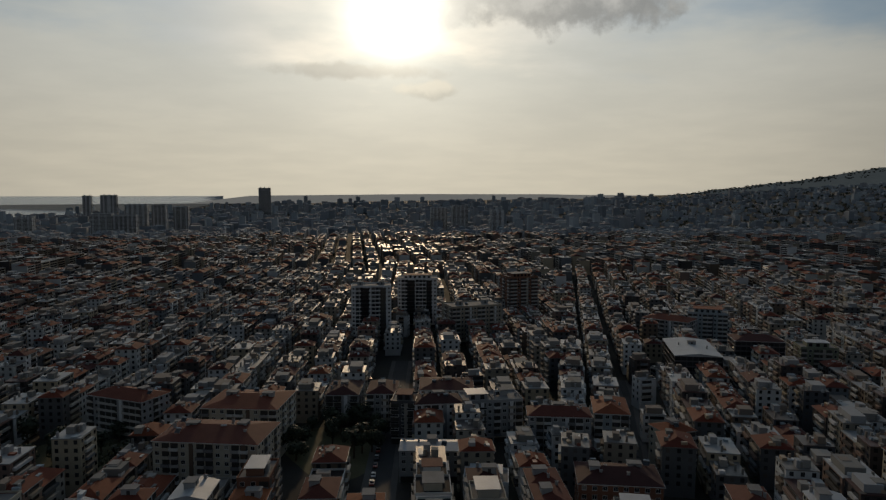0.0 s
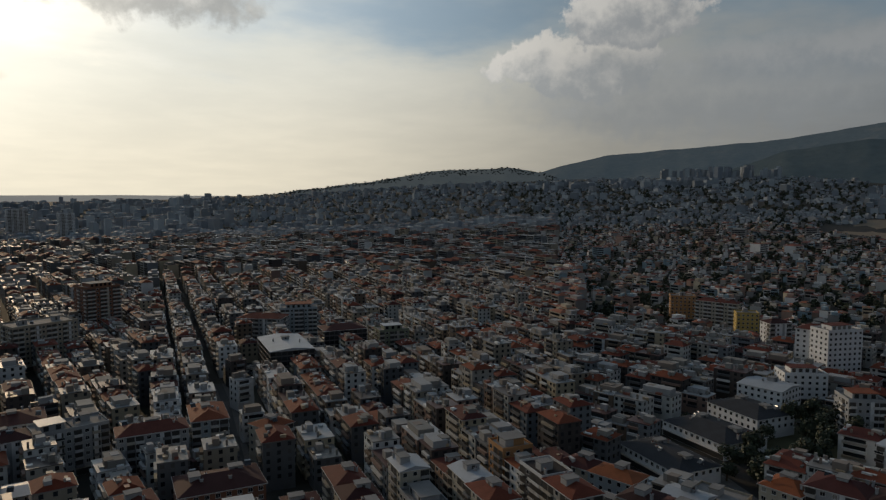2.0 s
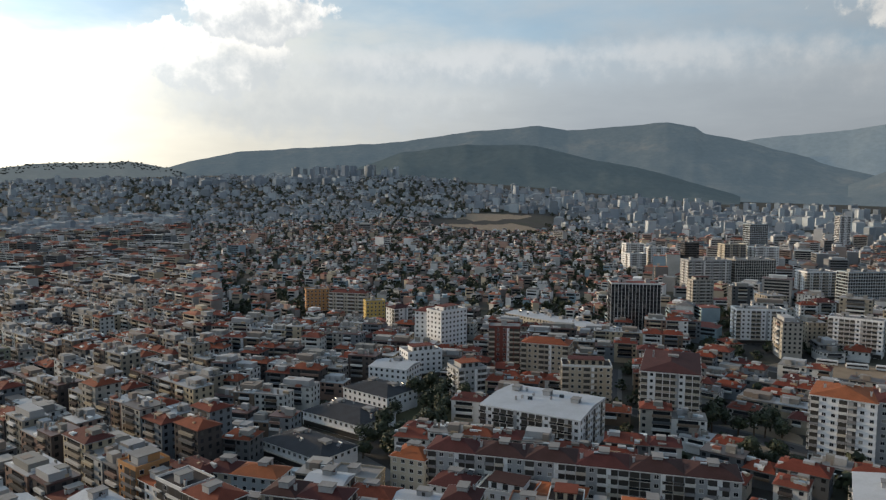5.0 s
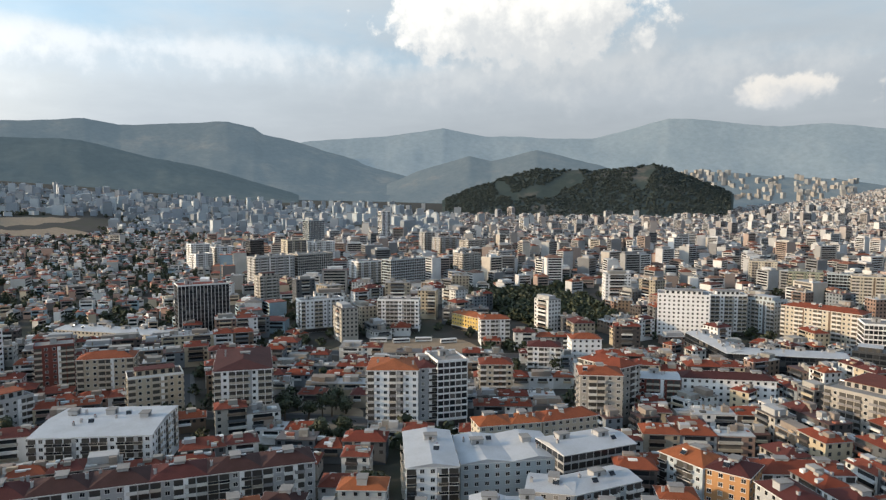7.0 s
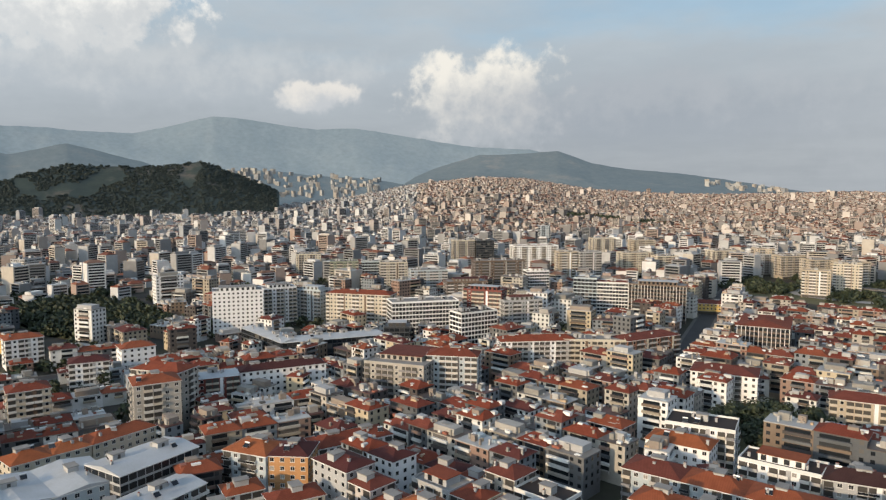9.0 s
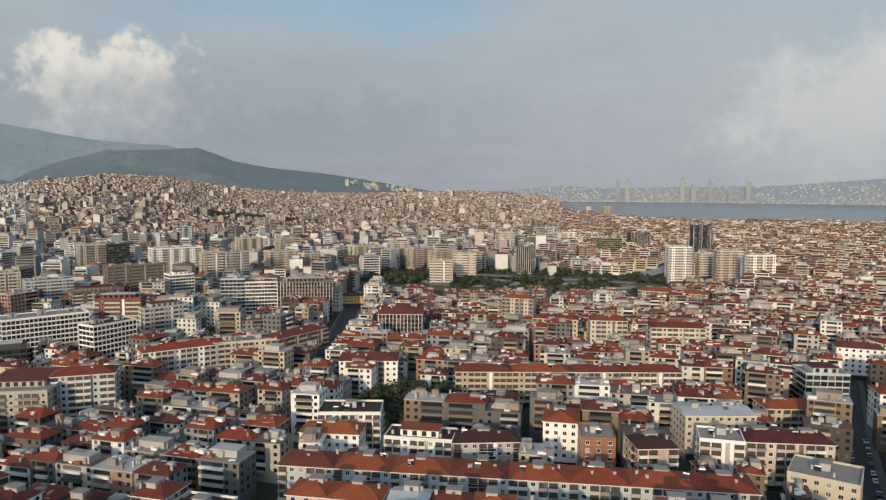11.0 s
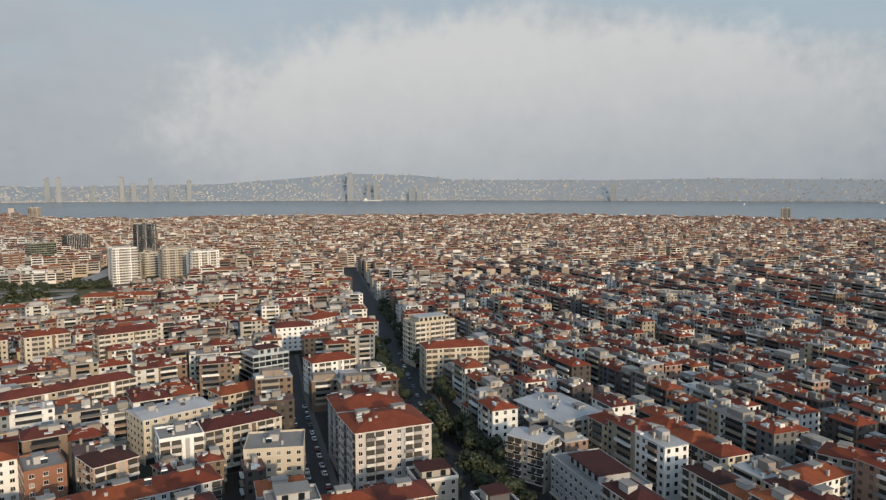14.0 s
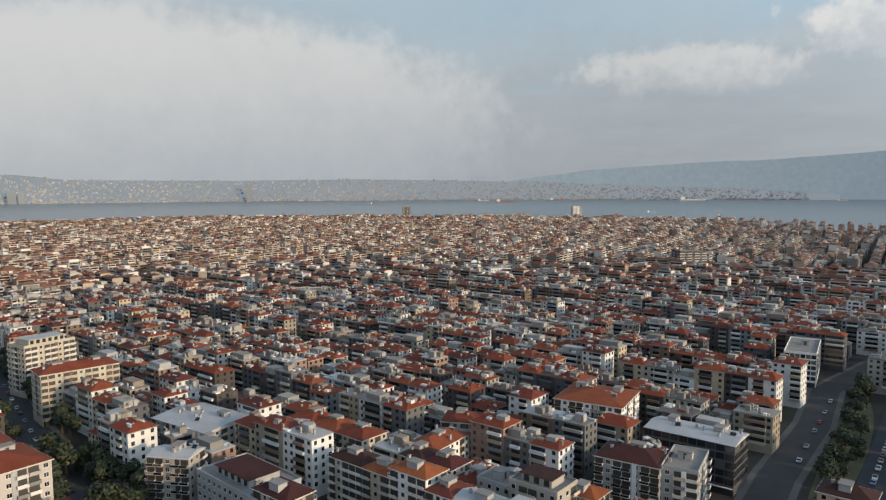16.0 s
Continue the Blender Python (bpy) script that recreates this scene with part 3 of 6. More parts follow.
def roof_part(root, w, d, z, roof, wall):
    s = Shape()
    if roof in ("tile", "orange", "maroon", "darktile"):
        s.box(-w / 2 - 0.55, w / 2 + 0.55, -d / 2 - 0.55, d / 2 + 0.55, z - 0.22, z, 1)
        s.hip(w, d, z + 0.004, min(2.6, 0.2 * min(w, d)), 0.5, True, 0)
        return part("roof", s.done("roof", [ROOF[roof], white]), root), 1.0
    if roof == "sheet":
        s.box(-w / 2 - 0.3, w / 2 + 0.3, -d / 2 - 0.3, d / 2 + 0.3, z - 0.2, z, 1)
        s.hip(w, d, z + 0.004, 1.3, 0.2, False, 0)
        for k in range(1, int(w / 2.5)):
            x = -w / 2 + k * 2.5
            s.box(x - 0.06, x + 0.06, -d / 2, -d / 2 + 0.3, z, z + 0.12, 0)
        return part("roof", s.done("roof", [ROOF[roof], white]), root), 0.7
    s.box(-w / 2 + 0.02, w / 2 - 0.02, -d / 2 + 0.02, d / 2 - 0.02, z - 0.1, z + 0.06, 0)
    for x0, x1, y0, y1 in ((-w / 2 - 0.1, w / 2 + 0.1, -d / 2 - 0.1, -d / 2 + 0.15), (-w / 2 - 0.1, w / 2 + 0.1, d / 2 - 0.15, d / 2 + 0.1), (-w / 2 - 0.1, -w / 2 + 0.15, -d / 2 + 0.15, d / 2 - 0.15), (w / 2 - 0.15, w / 2 + 0.1, -d / 2 + 0.15, d / 2 - 0.15)):
        s.box(x0, x1, y0, y1, z - 0.3, z + 0.8, 1)
    return part("roof", s.done("roof", [ROOF[roof], white if roof in ("dark", "redflat") else WALL[wall]]), root), 0.0


def penthouse(root, w, d, z, wall):
    """A set-back top storey with a window band and an overhanging slab."""
    a, c = w * rnd.uniform(0.28, 0.36), d * rnd.uniform(0.26, 0.34)
    s = Shape()
    s.box(-a, a, -c, c, z, z + 2.6, 0)
    s.box(-a - 0.5, a + 0.5, -c - 0.7, c + 0.5, z + 2.6, z + 2.8, 2)
    for k in range(max(2, int(a / 1.6))):
        x = (k + 0.5) * 2 * a / max(2, int(a / 1.6)) - a
        s.box(x - 0.9, x + 0.9, -c - 0.05, -c, z + 0.3, z + 2.2, 1)
        s.box(x - 0.9, x + 0.9, c, c + 0.05, z + 0.3, z + 2.2, 1)
    part("penthouse", s.done("penthouse", [WALL[wall], glass, ROOF[rnd.choice(("flat", "sheet", "tile", "maroon"))]]), root)


def roof_things(root, w, d, z, lift, rich):
    """Stair huts, chimneys and solar heaters on the roof."""
    k = max(1, int(w / 13))
    for i in range(k):
        x = (i - (k - 1) / 2) * w / k + rnd.uniform(-1, 1)
        part("stair_hut", HUT, root, (x, rnd.uniform(0, d * 0.2), z + lift * 0.4), rnd.choice((0, math.pi / 2)))
    for i in range(int(w * rich / 7) + 1):
        part("chimney", CHIM, root, (rnd.uniform(-w / 2 + 1, w / 2 - 1), rnd.uniform(-d / 4, d / 3), z + lift * 0.9 + 0.3), rnd.choice((0, 1.57)))
    for i in range(int(w * rich / 9)):
        part("solar_heater", HEAT, root, (rnd.uniform(-w / 2 + 1.5, w / 2 - 1.5), rnd.uniform(-d / 3, d / 3), z + lift * 0.8 + 0.25), rnd.uniform(-0.3, 0.3))


def base_of(x, y, w, d, rot):
    c, s = math.cos(rot), math.sin(rot)
    return min(land(x + i * w / 2 * c - j * d / 2 * s, y + i * w / 2 * s + j * d / 2 * c) for i in (-1, 1) for j in (-1, 1))


def wall_mesh(w, d, h, floors, mat, ledge):
    """The walls as one skin, with a thin ledge at each storey."""
    rings = [(0.0, -1.0)]
    for k in range(1, floors if ledge else 1):
        z = 0.6 + k * STOREY
        rings += [(0.0, z - 0.3), (ledge, z - 0.3), (ledge, z - 0.12), (0.0, z - 0.12)]
    rings.append((0.0, h))
    v, f = [], []
    for o, z in rings:
        v += [(-w / 2 - o, -d / 2 - o, z), (w / 2 + o, -d / 2 - o, z), (w / 2 + o, d / 2 + o, z), (-w / 2 - o, d / 2 + o, z)]
    for i in range(len(rings) - 1):
        f += [(4 * i + k, 4 * i + (k + 1) % 4, 4 * i + 4 + (k + 1) % 4, 4 * i + 4 + k) for k in range(4)]
    k = 4 * (len(rings) - 1)
    f.append((k, k + 1, k + 2, k + 3))
    return mesh("wall", v, f, [mat])


def openings(s, bays, step, kinds, z, at, turn):
    """Adds the windows and balconies of one storey of one side to a shape."""
    c, q = math.cos(turn), math.sin(turn)

    def bit(x0, x1, y0, y1, z0, z1, m):
        k = len(s.v)
        s.box(x0, x1, y0, y1, z0 + z, z1 + z, m)
        s.v[k:] = [(at[0] + a * c - e * q, at[1] + a * q + e * c, g) for a, e, g in s.v[k:]]

    for i in range(bays):
        x, k = (i - (bays - 1) / 2) * step, kinds[i % len(kinds)]
        if k == "b":
            w = step * 0.94
            bit(x - w / 2, x + w / 2, -1.15, 0, -0.15, 0.0, 0), bit(x - w / 2, x + w / 2, -1.15, -1.03, 0, 0.9, 0)
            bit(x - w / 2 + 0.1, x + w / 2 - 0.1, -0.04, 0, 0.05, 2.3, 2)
        elif k == "g":
            bit(x - step * 0.45, x + step * 0.45, -0.06, 0, 0.35, 2.45, 1)
        else:
            bit(x - 0.72, x + 0.72, -0.05, 0, 0.85, 2.3, 3), bit(x - 0.63, x + 0.63, -0.065, 0, 0.94, 2.21, 1)


def window_stuff(w, d, floors, style, pat, front, ends):
    s = Shape()
    step = {"lattice": 2.4, "glass": 3.0, "tower": 2.6}.get(style, 3.1)
    bays, n2 = max(2, int(w / step)), max(2, int(d / 3.2))
    p2 = {"lattice": "g", "glass": "g", "tower": "g"}.get(style, "wwb" if style == "balc" else "w")
    for k in range(1, floors):
        z = 0.6 + k * STOREY
        if front:
            openings(s, bays, w / bays, pat, z, (0, -d / 2), 0.0)
        openings(s, bays, w / bays, pat, z, (0, d / 2), math.pi)
        if ends:
            openings(s, n2, d / n2, p2, z, (-w / 2, 0), -math.pi / 2), openings(s, n2, d / n2, p2, z, (w / 2, 0), math.pi / 2)
    return s.done("windows", [rail, far_glass, inner, white])


BAND = {"white": "grey", "cream": "brown", "grey": "white", "bluegrey": "dark", "beige": "white", "brick": "cream", "darkred": "white", "greypink": "grey"}


def house(x, y, w, d, turn, floors, wall, roof, style, plain=False):
    """A block of flats: its front looks along its own -y."""
    rot = radians(turn)
    z0 = base_of(x, y, w, d, rot)
    if not plain:
        TAKEN.append((x, y, w / 2 + 1.0, d / 2 + 1.0, math.cos(rot), math.sin(rot)))
    name = "row_house" if plain else "tower_block" if floors > 10 else "house" if floors < 4 else "apartment_building"
    root = new(name)
    root.location, root.rotation_euler = (x, y, z0), (0, 0, rot)
    tagged(root, f"{LABEL_WALL.get(wall, wall)} {floors}-storey building with a {LABEL_ROOF[roof]}", "building", "town buildings")
    h = floors * STOREY + 0.6
    part("wall", wall_mesh(w, d, h, floors, WALL[wall], 0.0 if plain else 0.08), root)
    if not plain:
        s = Shape()
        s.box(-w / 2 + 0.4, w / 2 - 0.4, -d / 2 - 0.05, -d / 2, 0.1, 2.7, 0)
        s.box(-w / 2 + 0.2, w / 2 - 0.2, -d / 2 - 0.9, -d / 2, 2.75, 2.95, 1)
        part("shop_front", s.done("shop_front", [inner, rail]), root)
    far = math.hypot(x, y)
    cover, lift = roof_part(root, w, d, h, roof, wall)
    near = far < 335 and not plain
    if lift == 0.0 and min(w, d) > 9 and floors > 3 and far < 700 and rnd.random() < 0.55:
        penthouse(cover, w, d, h + 0.06, wall)
    roof_things(cover, w, d, h, lift, 0.75 if near else 0.35)
    pat = rnd.choice(("bwbb", "wbbw", "bbw", "bwwb", "bwb")) if style == "balc" else {"lattice": "g", "glass": "g", "tower": "wggwwgggwww"}.get(style, "w")
    single = near and style in ("balc", "win")
    wins = part("glazing", window_stuff(w, d, floors, style, pat, not single, True), root)
    tagged(wins, kind="stuff")
    if single:
        closed = rnd.random() < 0.6
        bays = max(2, int(w / 3.1))
        step = w / bays
        for k in range(1, floors):
            z = 0.6 + k * STOREY
            for i in range(bays):
                bx = (i - (bays - 1) / 2) * step
                if pat[i % len(pat)] == "b":
                    part("balcony", kept(("b", round(step, 1), closed), balcony_mesh, round(step, 1) * 0.94, closed), root, (bx, -d / 2, z))
                else:
                    part("window", WIN[False], root, (bx, -d / 2, z + 0.85))
    if not plain and style == "balc" and floors > 4 and far < 900:
        k = max(1, int(w / 17))
        for i in range(k):
            s = Shape()
            s.box(-0.75, 0.75, -0.22, 0, 3.1, h - 0.35, 0)
            part("facade_band", s.done("facade_band", [WALL[BAND.get(wall, "greybeige")]]), root, ((i + 0.5 - k / 2) * w / k + 0.12 * w, -d / 2, 0))
    if style == "tower" and far < 700:
        for bx, bw in ((-0.16 * w, 0.2 * w), (0.3 * w, 0.14 * w)):
            s = Shape()
            s.box(-bw / 2, bw / 2, -0.16, 0, 2.0, h - 1.0, 0)
            for k in range(1, floors):
                s.box(-bw / 2, bw / 2, -0.55, -0.16, k * STOREY + 0.4, k * STOREY + 0.56, 1)
            part("facade_band", s.done("facade_band", [glass, WALL["dark"]]), root, (bx, -d / 2, 0))
    if style in ("lattice", "tower"):
        s = Shape()
        step = 2.4 if style == "lattice" else 2.6
        bays = max(2, int(w / step))
        for i in range(bays + 1):
            if style == "lattice" or i % 5 == 0:
                bx = (i - bays / 2) * w / bays
                for y0, y1 in ((-d / 2 - 0.28, -d / 2), (d / 2, d / 2 + 0.28)):
                    s.box(bx - 0.16, bx + 0.16, y0, y1, 3.2, h, 0)
        fins = part("facade_frame", s.done("facade_frame", [white]), root)
        tagged(fins, kind="stuff")
    return root


house(-71.1, 251.0, 37.6, 23.7, -8.0, 7, 'cream', 'tile', 'balc')
house(-68.9, 290.3, 30.9, 26.6, -6.2, 7, 'cream', 'tile', 'balc')
house(-127.1, 310.9, 30.9, 16.3, -24.3, 6, 'grey', 'tile', 'balc')
house(5.8, 258.2, 22.6, 12.0, -3.6, 4, 'grey', 'sheet', 'win')
house(15.2, 332.1, 25.1, 22.0, -2.2, 5, 'white', 'maroon', 'win')
house(-15.1, 326.8, 13.2, 22.0, -2.2, 5, 'grey', 'maroon', 'balc')
house(-32.9, 326.7, 14.9, 24.0, -2.2, 5, 'grey', 'maroon', 'balc')
house(-4.3, 299.4, 10.4, 14.0, -6.6, 6, 'dark', 'flat', 'balc')
house(9.7, 297.3, 20.4, 14.0, 4.5, 6, 'white', 'maroon', 'balc')
house(26.4, 298.8, 12.8, 14.0, 6.9, 6, 'grey', 'flat', 'balc')
house(39.1, 300.3, 12.8, 14.0, 6.9, 6, 'grey', 'flat', 'balc')
house(58.4, 277.8, 25.0, 13.0, -7.0, 6, 'grey', 'tile', 'balc')
house(81.7, 285.5, 13.8, 23.4, -11.2, 6, 'bluegrey', 'tile', 'balc')
house(159.0, 392.5, 25.1, 45.0, -11.2, 6, 'dark', 'sheet', 'glass')
house(201.7, 402.4, 27.1, 20.0, -11.9, 7, 'dark', 'maroon', 'glass')
house(232.9, 393.2, 19.8, 16.0, -14.7, 6, 'greenish', 'flat', 'balc')
house(-32.0, 513.8, 28.4, 18.0, 4.0, 13, 'white', 'flat', 'tower')
house(2.3, 556.6, 30.6, 18.0, -2.0, 13, 'white', 'flat', 'tower')
house(40.6, 496.8, 37.5, 22.0, 16.7, 9, 'beige', 'flat', 'balc')
house(88.3, 589.8, 25.3, 22.0, 15.7, 12, 'brick', 'flat', 'balc')
house(23.8, 227.9, 14.8, 12.0, -7.4, 4, 'white', 'flat', 'win')
house(66.4, 221.4, 26.2, 18.0, -8.8, 5, 'brick', 'maroon', 'win')
house(174.3, 468.8, 31.5, 18.0, -41.1, 7, 'grey', 'tile', 'balc')
house(203.9, 476.3, 25.8, 18.0, -22.1, 8, 'bluegrey', 'flat', 'balc')
house(101.2, 265.8, 13.0, 12.0, 15.2, 5, 'cream', 'tile', 'balc')
house(282.4, 88.9, 43.4, 35.1, -92.7, 6, 'white', 'sheet', 'balc')
house(495.9, 361.7, 19.6, 12.0, -47.6, 7, 'orange', 'flat', 'win')
house(493.7, 326.3, 32.3, 12.0, -77.0, 7, 'cream', 'tile', 'balc')
house(479.9, 294.0, 15.5, 12.0, -47.6, 6, 'yellow', 'flat', 'win')
house(446.6, 252.1, 15.1, 12.0, -29.7, 7, 'white', 'maroon', 'balc')
house(415.6, 210.2, 17.7, 14.0, -82.0, 9, 'white', 'tile', 'win')
house(408.4, 194.9, 22.5, 14.0, -22.3, 10, 'white', 'flat', 'win')
house(533.1, 98.9, 35.8, 18.0, -70.3, 13, 'black', 'redflat', 'lattice')
house(342.0, 45.1, 25.2, 45.0, -83.3, 9, 'white', 'maroon', 'balc')
house(389.1, 147.3, 18.3, 14.0, -71.0, 9, 'darkred', 'flat', 'balc')
house(370.8, 115.2, 26.0, 15.0, -83.9, 8, 'beige', 'tile', 'balc')
house(343.3, 86.3, 24.1, 14.0, -71.4, 7, 'beige', 'dark', 'balc')
house(513.8, 148.4, 98.1, 20.0, -112.3, 3, 'cream', 'sheet', 'win')
house(329.3, 188.3, 22.5, 20.0, -86.1, 4, 'white', 'sheet', 'win')
house(294.7, 177.2, 29.8, 22.0, -102.6, 3, 'white', 'darktile', 'win')
house(263.8, 175.1, 35.1, 24.0, -99.9, 2, 'white', 'darktile', 'win')
house(223.1, 167.4, 34.7, 20.0, -102.1, 2, 'white', 'darktile', 'win')
house(322.0, 142.2, 15.5, 14.0, -41.5, 6, 'grey', 'flat', 'balc')
house(355.2, 186.2, 21.1, 14.0, -40.2, 5, 'white', 'flat', 'win')
house(212.7, 113.8, 13.0, 12.0, -87.3, 5, 'cream', 'orange', 'win')
house(218.9, 100.7, 16.9, 14.0, -79.1, 6, 'grey', 'maroon', 'balc')
house(222.2, 84.1, 16.9, 14.0, -79.1, 6, 'grey', 'maroon', 'balc')
house(225.4, 67.5, 16.9, 14.0, -79.1, 6, 'grey', 'maroon', 'balc')
house(228.6, 50.9, 16.9, 14.0, -79.1, 6, 'grey', 'maroon', 'balc')
house(231.8, 34.3, 16.9, 14.0, -79.1, 6, 'grey', 'maroon', 'balc')
house(235.0, 17.7, 16.9, 14.0, -79.1, 6, 'grey', 'maroon', 'balc')
house(203.8, 93.8, 13.5, 12.0, -86.5, 4, 'white', 'maroon', 'win')
house(206.9, 76.1, 17.9, 12.0, -88.1, 4, 'white', 'dark', 'win')
house(210.4, 60.1, 15.9, 12.0, -83.8, 4, 'cream', 'orange', 'win')
house(544.1, 13.6, 33.9, 14.0, -70.7, 8, 'white', 'flat', 'balc')
house(534.3, -46.6, 31.7, 14.0, -101.7, 8, 'white', 'flat', 'balc')
house(760.3, -71.4, 47.6, 16.0, -57.3, 11, 'bluegrey', 'flat', 'lattice')
house(523.9, -103.4, 37.8, 14.0, -151.4, 4, 'yellow', 'orange', 'win')
house(478.6, -108.7, 20.3, 14.0, -94.2, 6, 'white', 'tile', 'balc')
house(322.1, -25.7, 22.9, 24.6, -98.0, 9, 'white', 'orange', 'balc')
house(320.7, -39.5, 9.2, 18.0, -85.2, 9, 'grey', 'maroon', 'balc')
house(320.8, -49.8, 14.2, 20.0, -80.6, 10, 'white', 'flat', 'lattice')
house(236.5, -31.0, 17.3, 34.6, -93.6, 6, 'white', 'sheet', 'balc')
house(241.2, -49.4, 18.2, 27.5, -88.7, 5, 'bluegrey', 'sheet', 'win')
house(241.6, -67.6, 18.2, 27.5, -88.7, 5, 'bluegrey', 'sheet', 'win')
house(235.4, -87.6, 30.3, 18.3, -75.4, 6, 'grey', 'sheet', 'glass')
house(207.9, -66.2, 15.0, 14.0, -110.7, 5, 'grey', 'sheet', 'win')
house(209.1, -81.5, 25.6, 14.0, -73.1, 5, 'bluegrey', 'sheet', 'balc')
house(270.3, -60.5, 13.1, 12.0, -84.8, 5, 'cream', 'orange', 'win')
house(271.5, -73.6, 13.1, 12.0, -84.8, 5, 'cream', 'orange', 'win')
house(274.5, -92.3, 25.3, 12.0, -78.4, 5, 'cream', 'tile', 'win')
house(296.2, -115.9, 18.5, 16.0, -103.9, 9, 'greybeige', 'tile', 'balc')
house(354.7, -81.5, 16.9, 14.0, -98.0, 6, 'cream', 'tile', 'balc')
house(390.3, -118.8, 18.9, 14.0, -106.8, 6, 'white', 'maroon', 'balc')
house(407.8, -149.5, 18.2, 14.0, -97.9, 6, 'white', 'tile', 'win')
house(317.1, -152.5, 22.1, 14.0, -108.6, 6, 'darkred', 'sheet', 'balc')
house(309.9, -185.6, 43.1, 12.0, -107.4, 6, 'white', 'maroon', 'win')
house(270.9, -237.9, 32.1, 39.8, -154.3, 7, 'greybeige', 'flat', 'balc')
house(362.9, -253.3, 64.2, 18.0, -111.2, 5, 'black', 'sheet', 'glass')
house(395.6, -229.3, 59.5, 14.0, 174.8, 5, 'black', 'sheet', 'glass')
house(348.5, -296.0, 16.4, 16.0, -133.8, 6, 'black', 'flat', 'glass')
house(477.6, -250.0, 35.6, 20.0, -115.2, 11, 'white', 'flat', 'win')
house(488.6, -290.3, 26.1, 16.0, -104.9, 10, 'white', 'flat', 'balc')
house(476.2, -316.0, 22.3, 14.0, -158.6, 9, 'bluegrey', 'flat', 'balc')
house(433.9, -331.8, 52.7, 16.0, -149.7, 9, 'cream', 'tile', 'balc')
house(374.5, -342.0, 49.1, 20.0, -118.9, 9, 'white', 'flat', 'lattice')
house(317.7, -336.1, 28.4, 14.0, -102.3, 9, 'white', 'dark', 'lattice')
house(352.2, -385.2, 30.0, 14.0, -156.3, 11, 'darkred', 'flat', 'balc')
house(326.8, -395.1, 29.4, 14.0, -118.5, 9, 'grey', 'flat', 'balc')
house(340.3, -499.9, 19.4, 18.0, -156.1, 11, 'bluegrey', 'flat', 'glass')
house(322.1, -511.6, 25.1, 20.0, -149.8, 10, 'white', 'redflat', 'lattice')
house(287.9, -524.9, 44.7, 20.0, -155.4, 10, 'brown', 'flat', 'lattice')
house(267.2, -590.0, 44.3, 14.0, -153.2, 3, 'yellow', 'tile', 'win')
house(174.2, -454.9, 29.2, 45.0, -162.4, 8, 'brown', 'tile', 'lattice')
house(251.2, -319.1, 44.5, 14.0, -128.0, 7, 'white', 'tile', 'balc')
house(229.1, -343.9, 35.1, 15.0, -138.7, 7, 'cream', 'flat', 'balc')
house(211.7, -372.3, 40.4, 15.0, -106.2, 7, 'brick', 'tile', 'balc')
house(250.2, -250.3, 25.9, 14.0, -144.5, 8, 'bluegrey', 'tile', 'balc')
house(313.0, -127.2, 25.2, 14.0, -151.8, 9, 'greybeige', 'tile', 'balc')
house(216.7, -119.3, 17.6, 14.0, -156.2, 6, 'bluegrey', 'orange', 'balc')
house(205.9, -127.2, 14.1, 14.0, -138.0, 6, 'orange', 'maroon', 'win')
house(208.8, -153.4, 29.6, 13.0, -102.0, 5, 'white', 'tile', 'balc')
house(113.4, -209.9, 19.3, 14.0, -170.2, 5, 'bluegrey', 'tile', 'balc')
house(94.5, -213.2, 19.3, 14.0, -170.2, 5, 'bluegrey', 'tile', 'balc')
house(75.5, -216.4, 19.3, 14.0, -170.2, 5, 'bluegrey', 'tile', 'balc')
house(56.5, -219.7, 19.3, 14.0, -170.2, 5, 'bluegrey', 'tile', 'balc')
house(37.5, -223.0, 19.3, 14.0, -170.2, 5, 'bluegrey', 'tile', 'balc')
house(18.5, -226.3, 19.3, 14.0, -170.2, 5, 'bluegrey', 'tile', 'balc')
house(-0.4, -229.6, 19.3, 14.0, -170.2, 5, 'bluegrey', 'tile', 'balc')
house(-19.4, -232.8, 19.3, 14.0, -170.2, 5, 'bluegrey', 'tile', 'balc')
house(86.1, -245.0, 25.7, 13.0, -172.0, 5, 'white', 'dark', 'balc')
house(62.4, -250.0, 25.1, 13.0, -158.8, 5, 'grey', 'maroon', 'balc')
house(120.8, -257.1, 25.2, 16.0, -161.8, 6, 'white', 'dark', 'balc')
house(120.7, -240.4, 22.9, 13.0, -168.1, 5, 'white', 'orange', 'win')
house(85.2, -335.9, 28.0, 13.0, -162.1, 6, 'beige', 'tile', 'balc')
house(58.6, -344.6, 28.0, 13.0, -162.1, 6, 'beige', 'tile', 'balc')
house(32.0, -353.2, 28.0, 13.0, -162.1, 6, 'beige', 'tile', 'balc')
house(5.5, -361.8, 28.0, 13.0, -162.1, 6, 'beige', 'tile', 'balc')
house(149.1, -340.7, 30.6, 20.0, -161.1, 6, 'white', 'tile', 'balc')
house(37.5, -275.1, 13.3, 18.0, -173.9, 6, 'white', 'tile', 'win')
house(22.3, -259.8, 12.1, 16.0, -168.1, 6, 'brick', 'flat', 'win')
house(2.6, -255.7, 14.2, 14.0, -158.9, 6, 'pink', 'maroon', 'balc')
house(-21.3, -270.4, 15.3, 14.0, -177.2, 6, 'white', 'flat', 'balc')
house(-43.4, -276.4, 30.4, 14.0, -168.0, 6, 'cream', 'maroon', 'balc')
house(-20.6, -302.9, 28.4, 18.0, -161.8, 6, 'cream', 'sheet', 'win')
house(-56.1, -331.8, 30.5, 14.0, -163.1, 5, 'cream', 'tile', 'balc')
house(-73.6, -373.7, 20.0, 16.0, -167.7, 7, 'bluegrey', 'flat', 'glass')
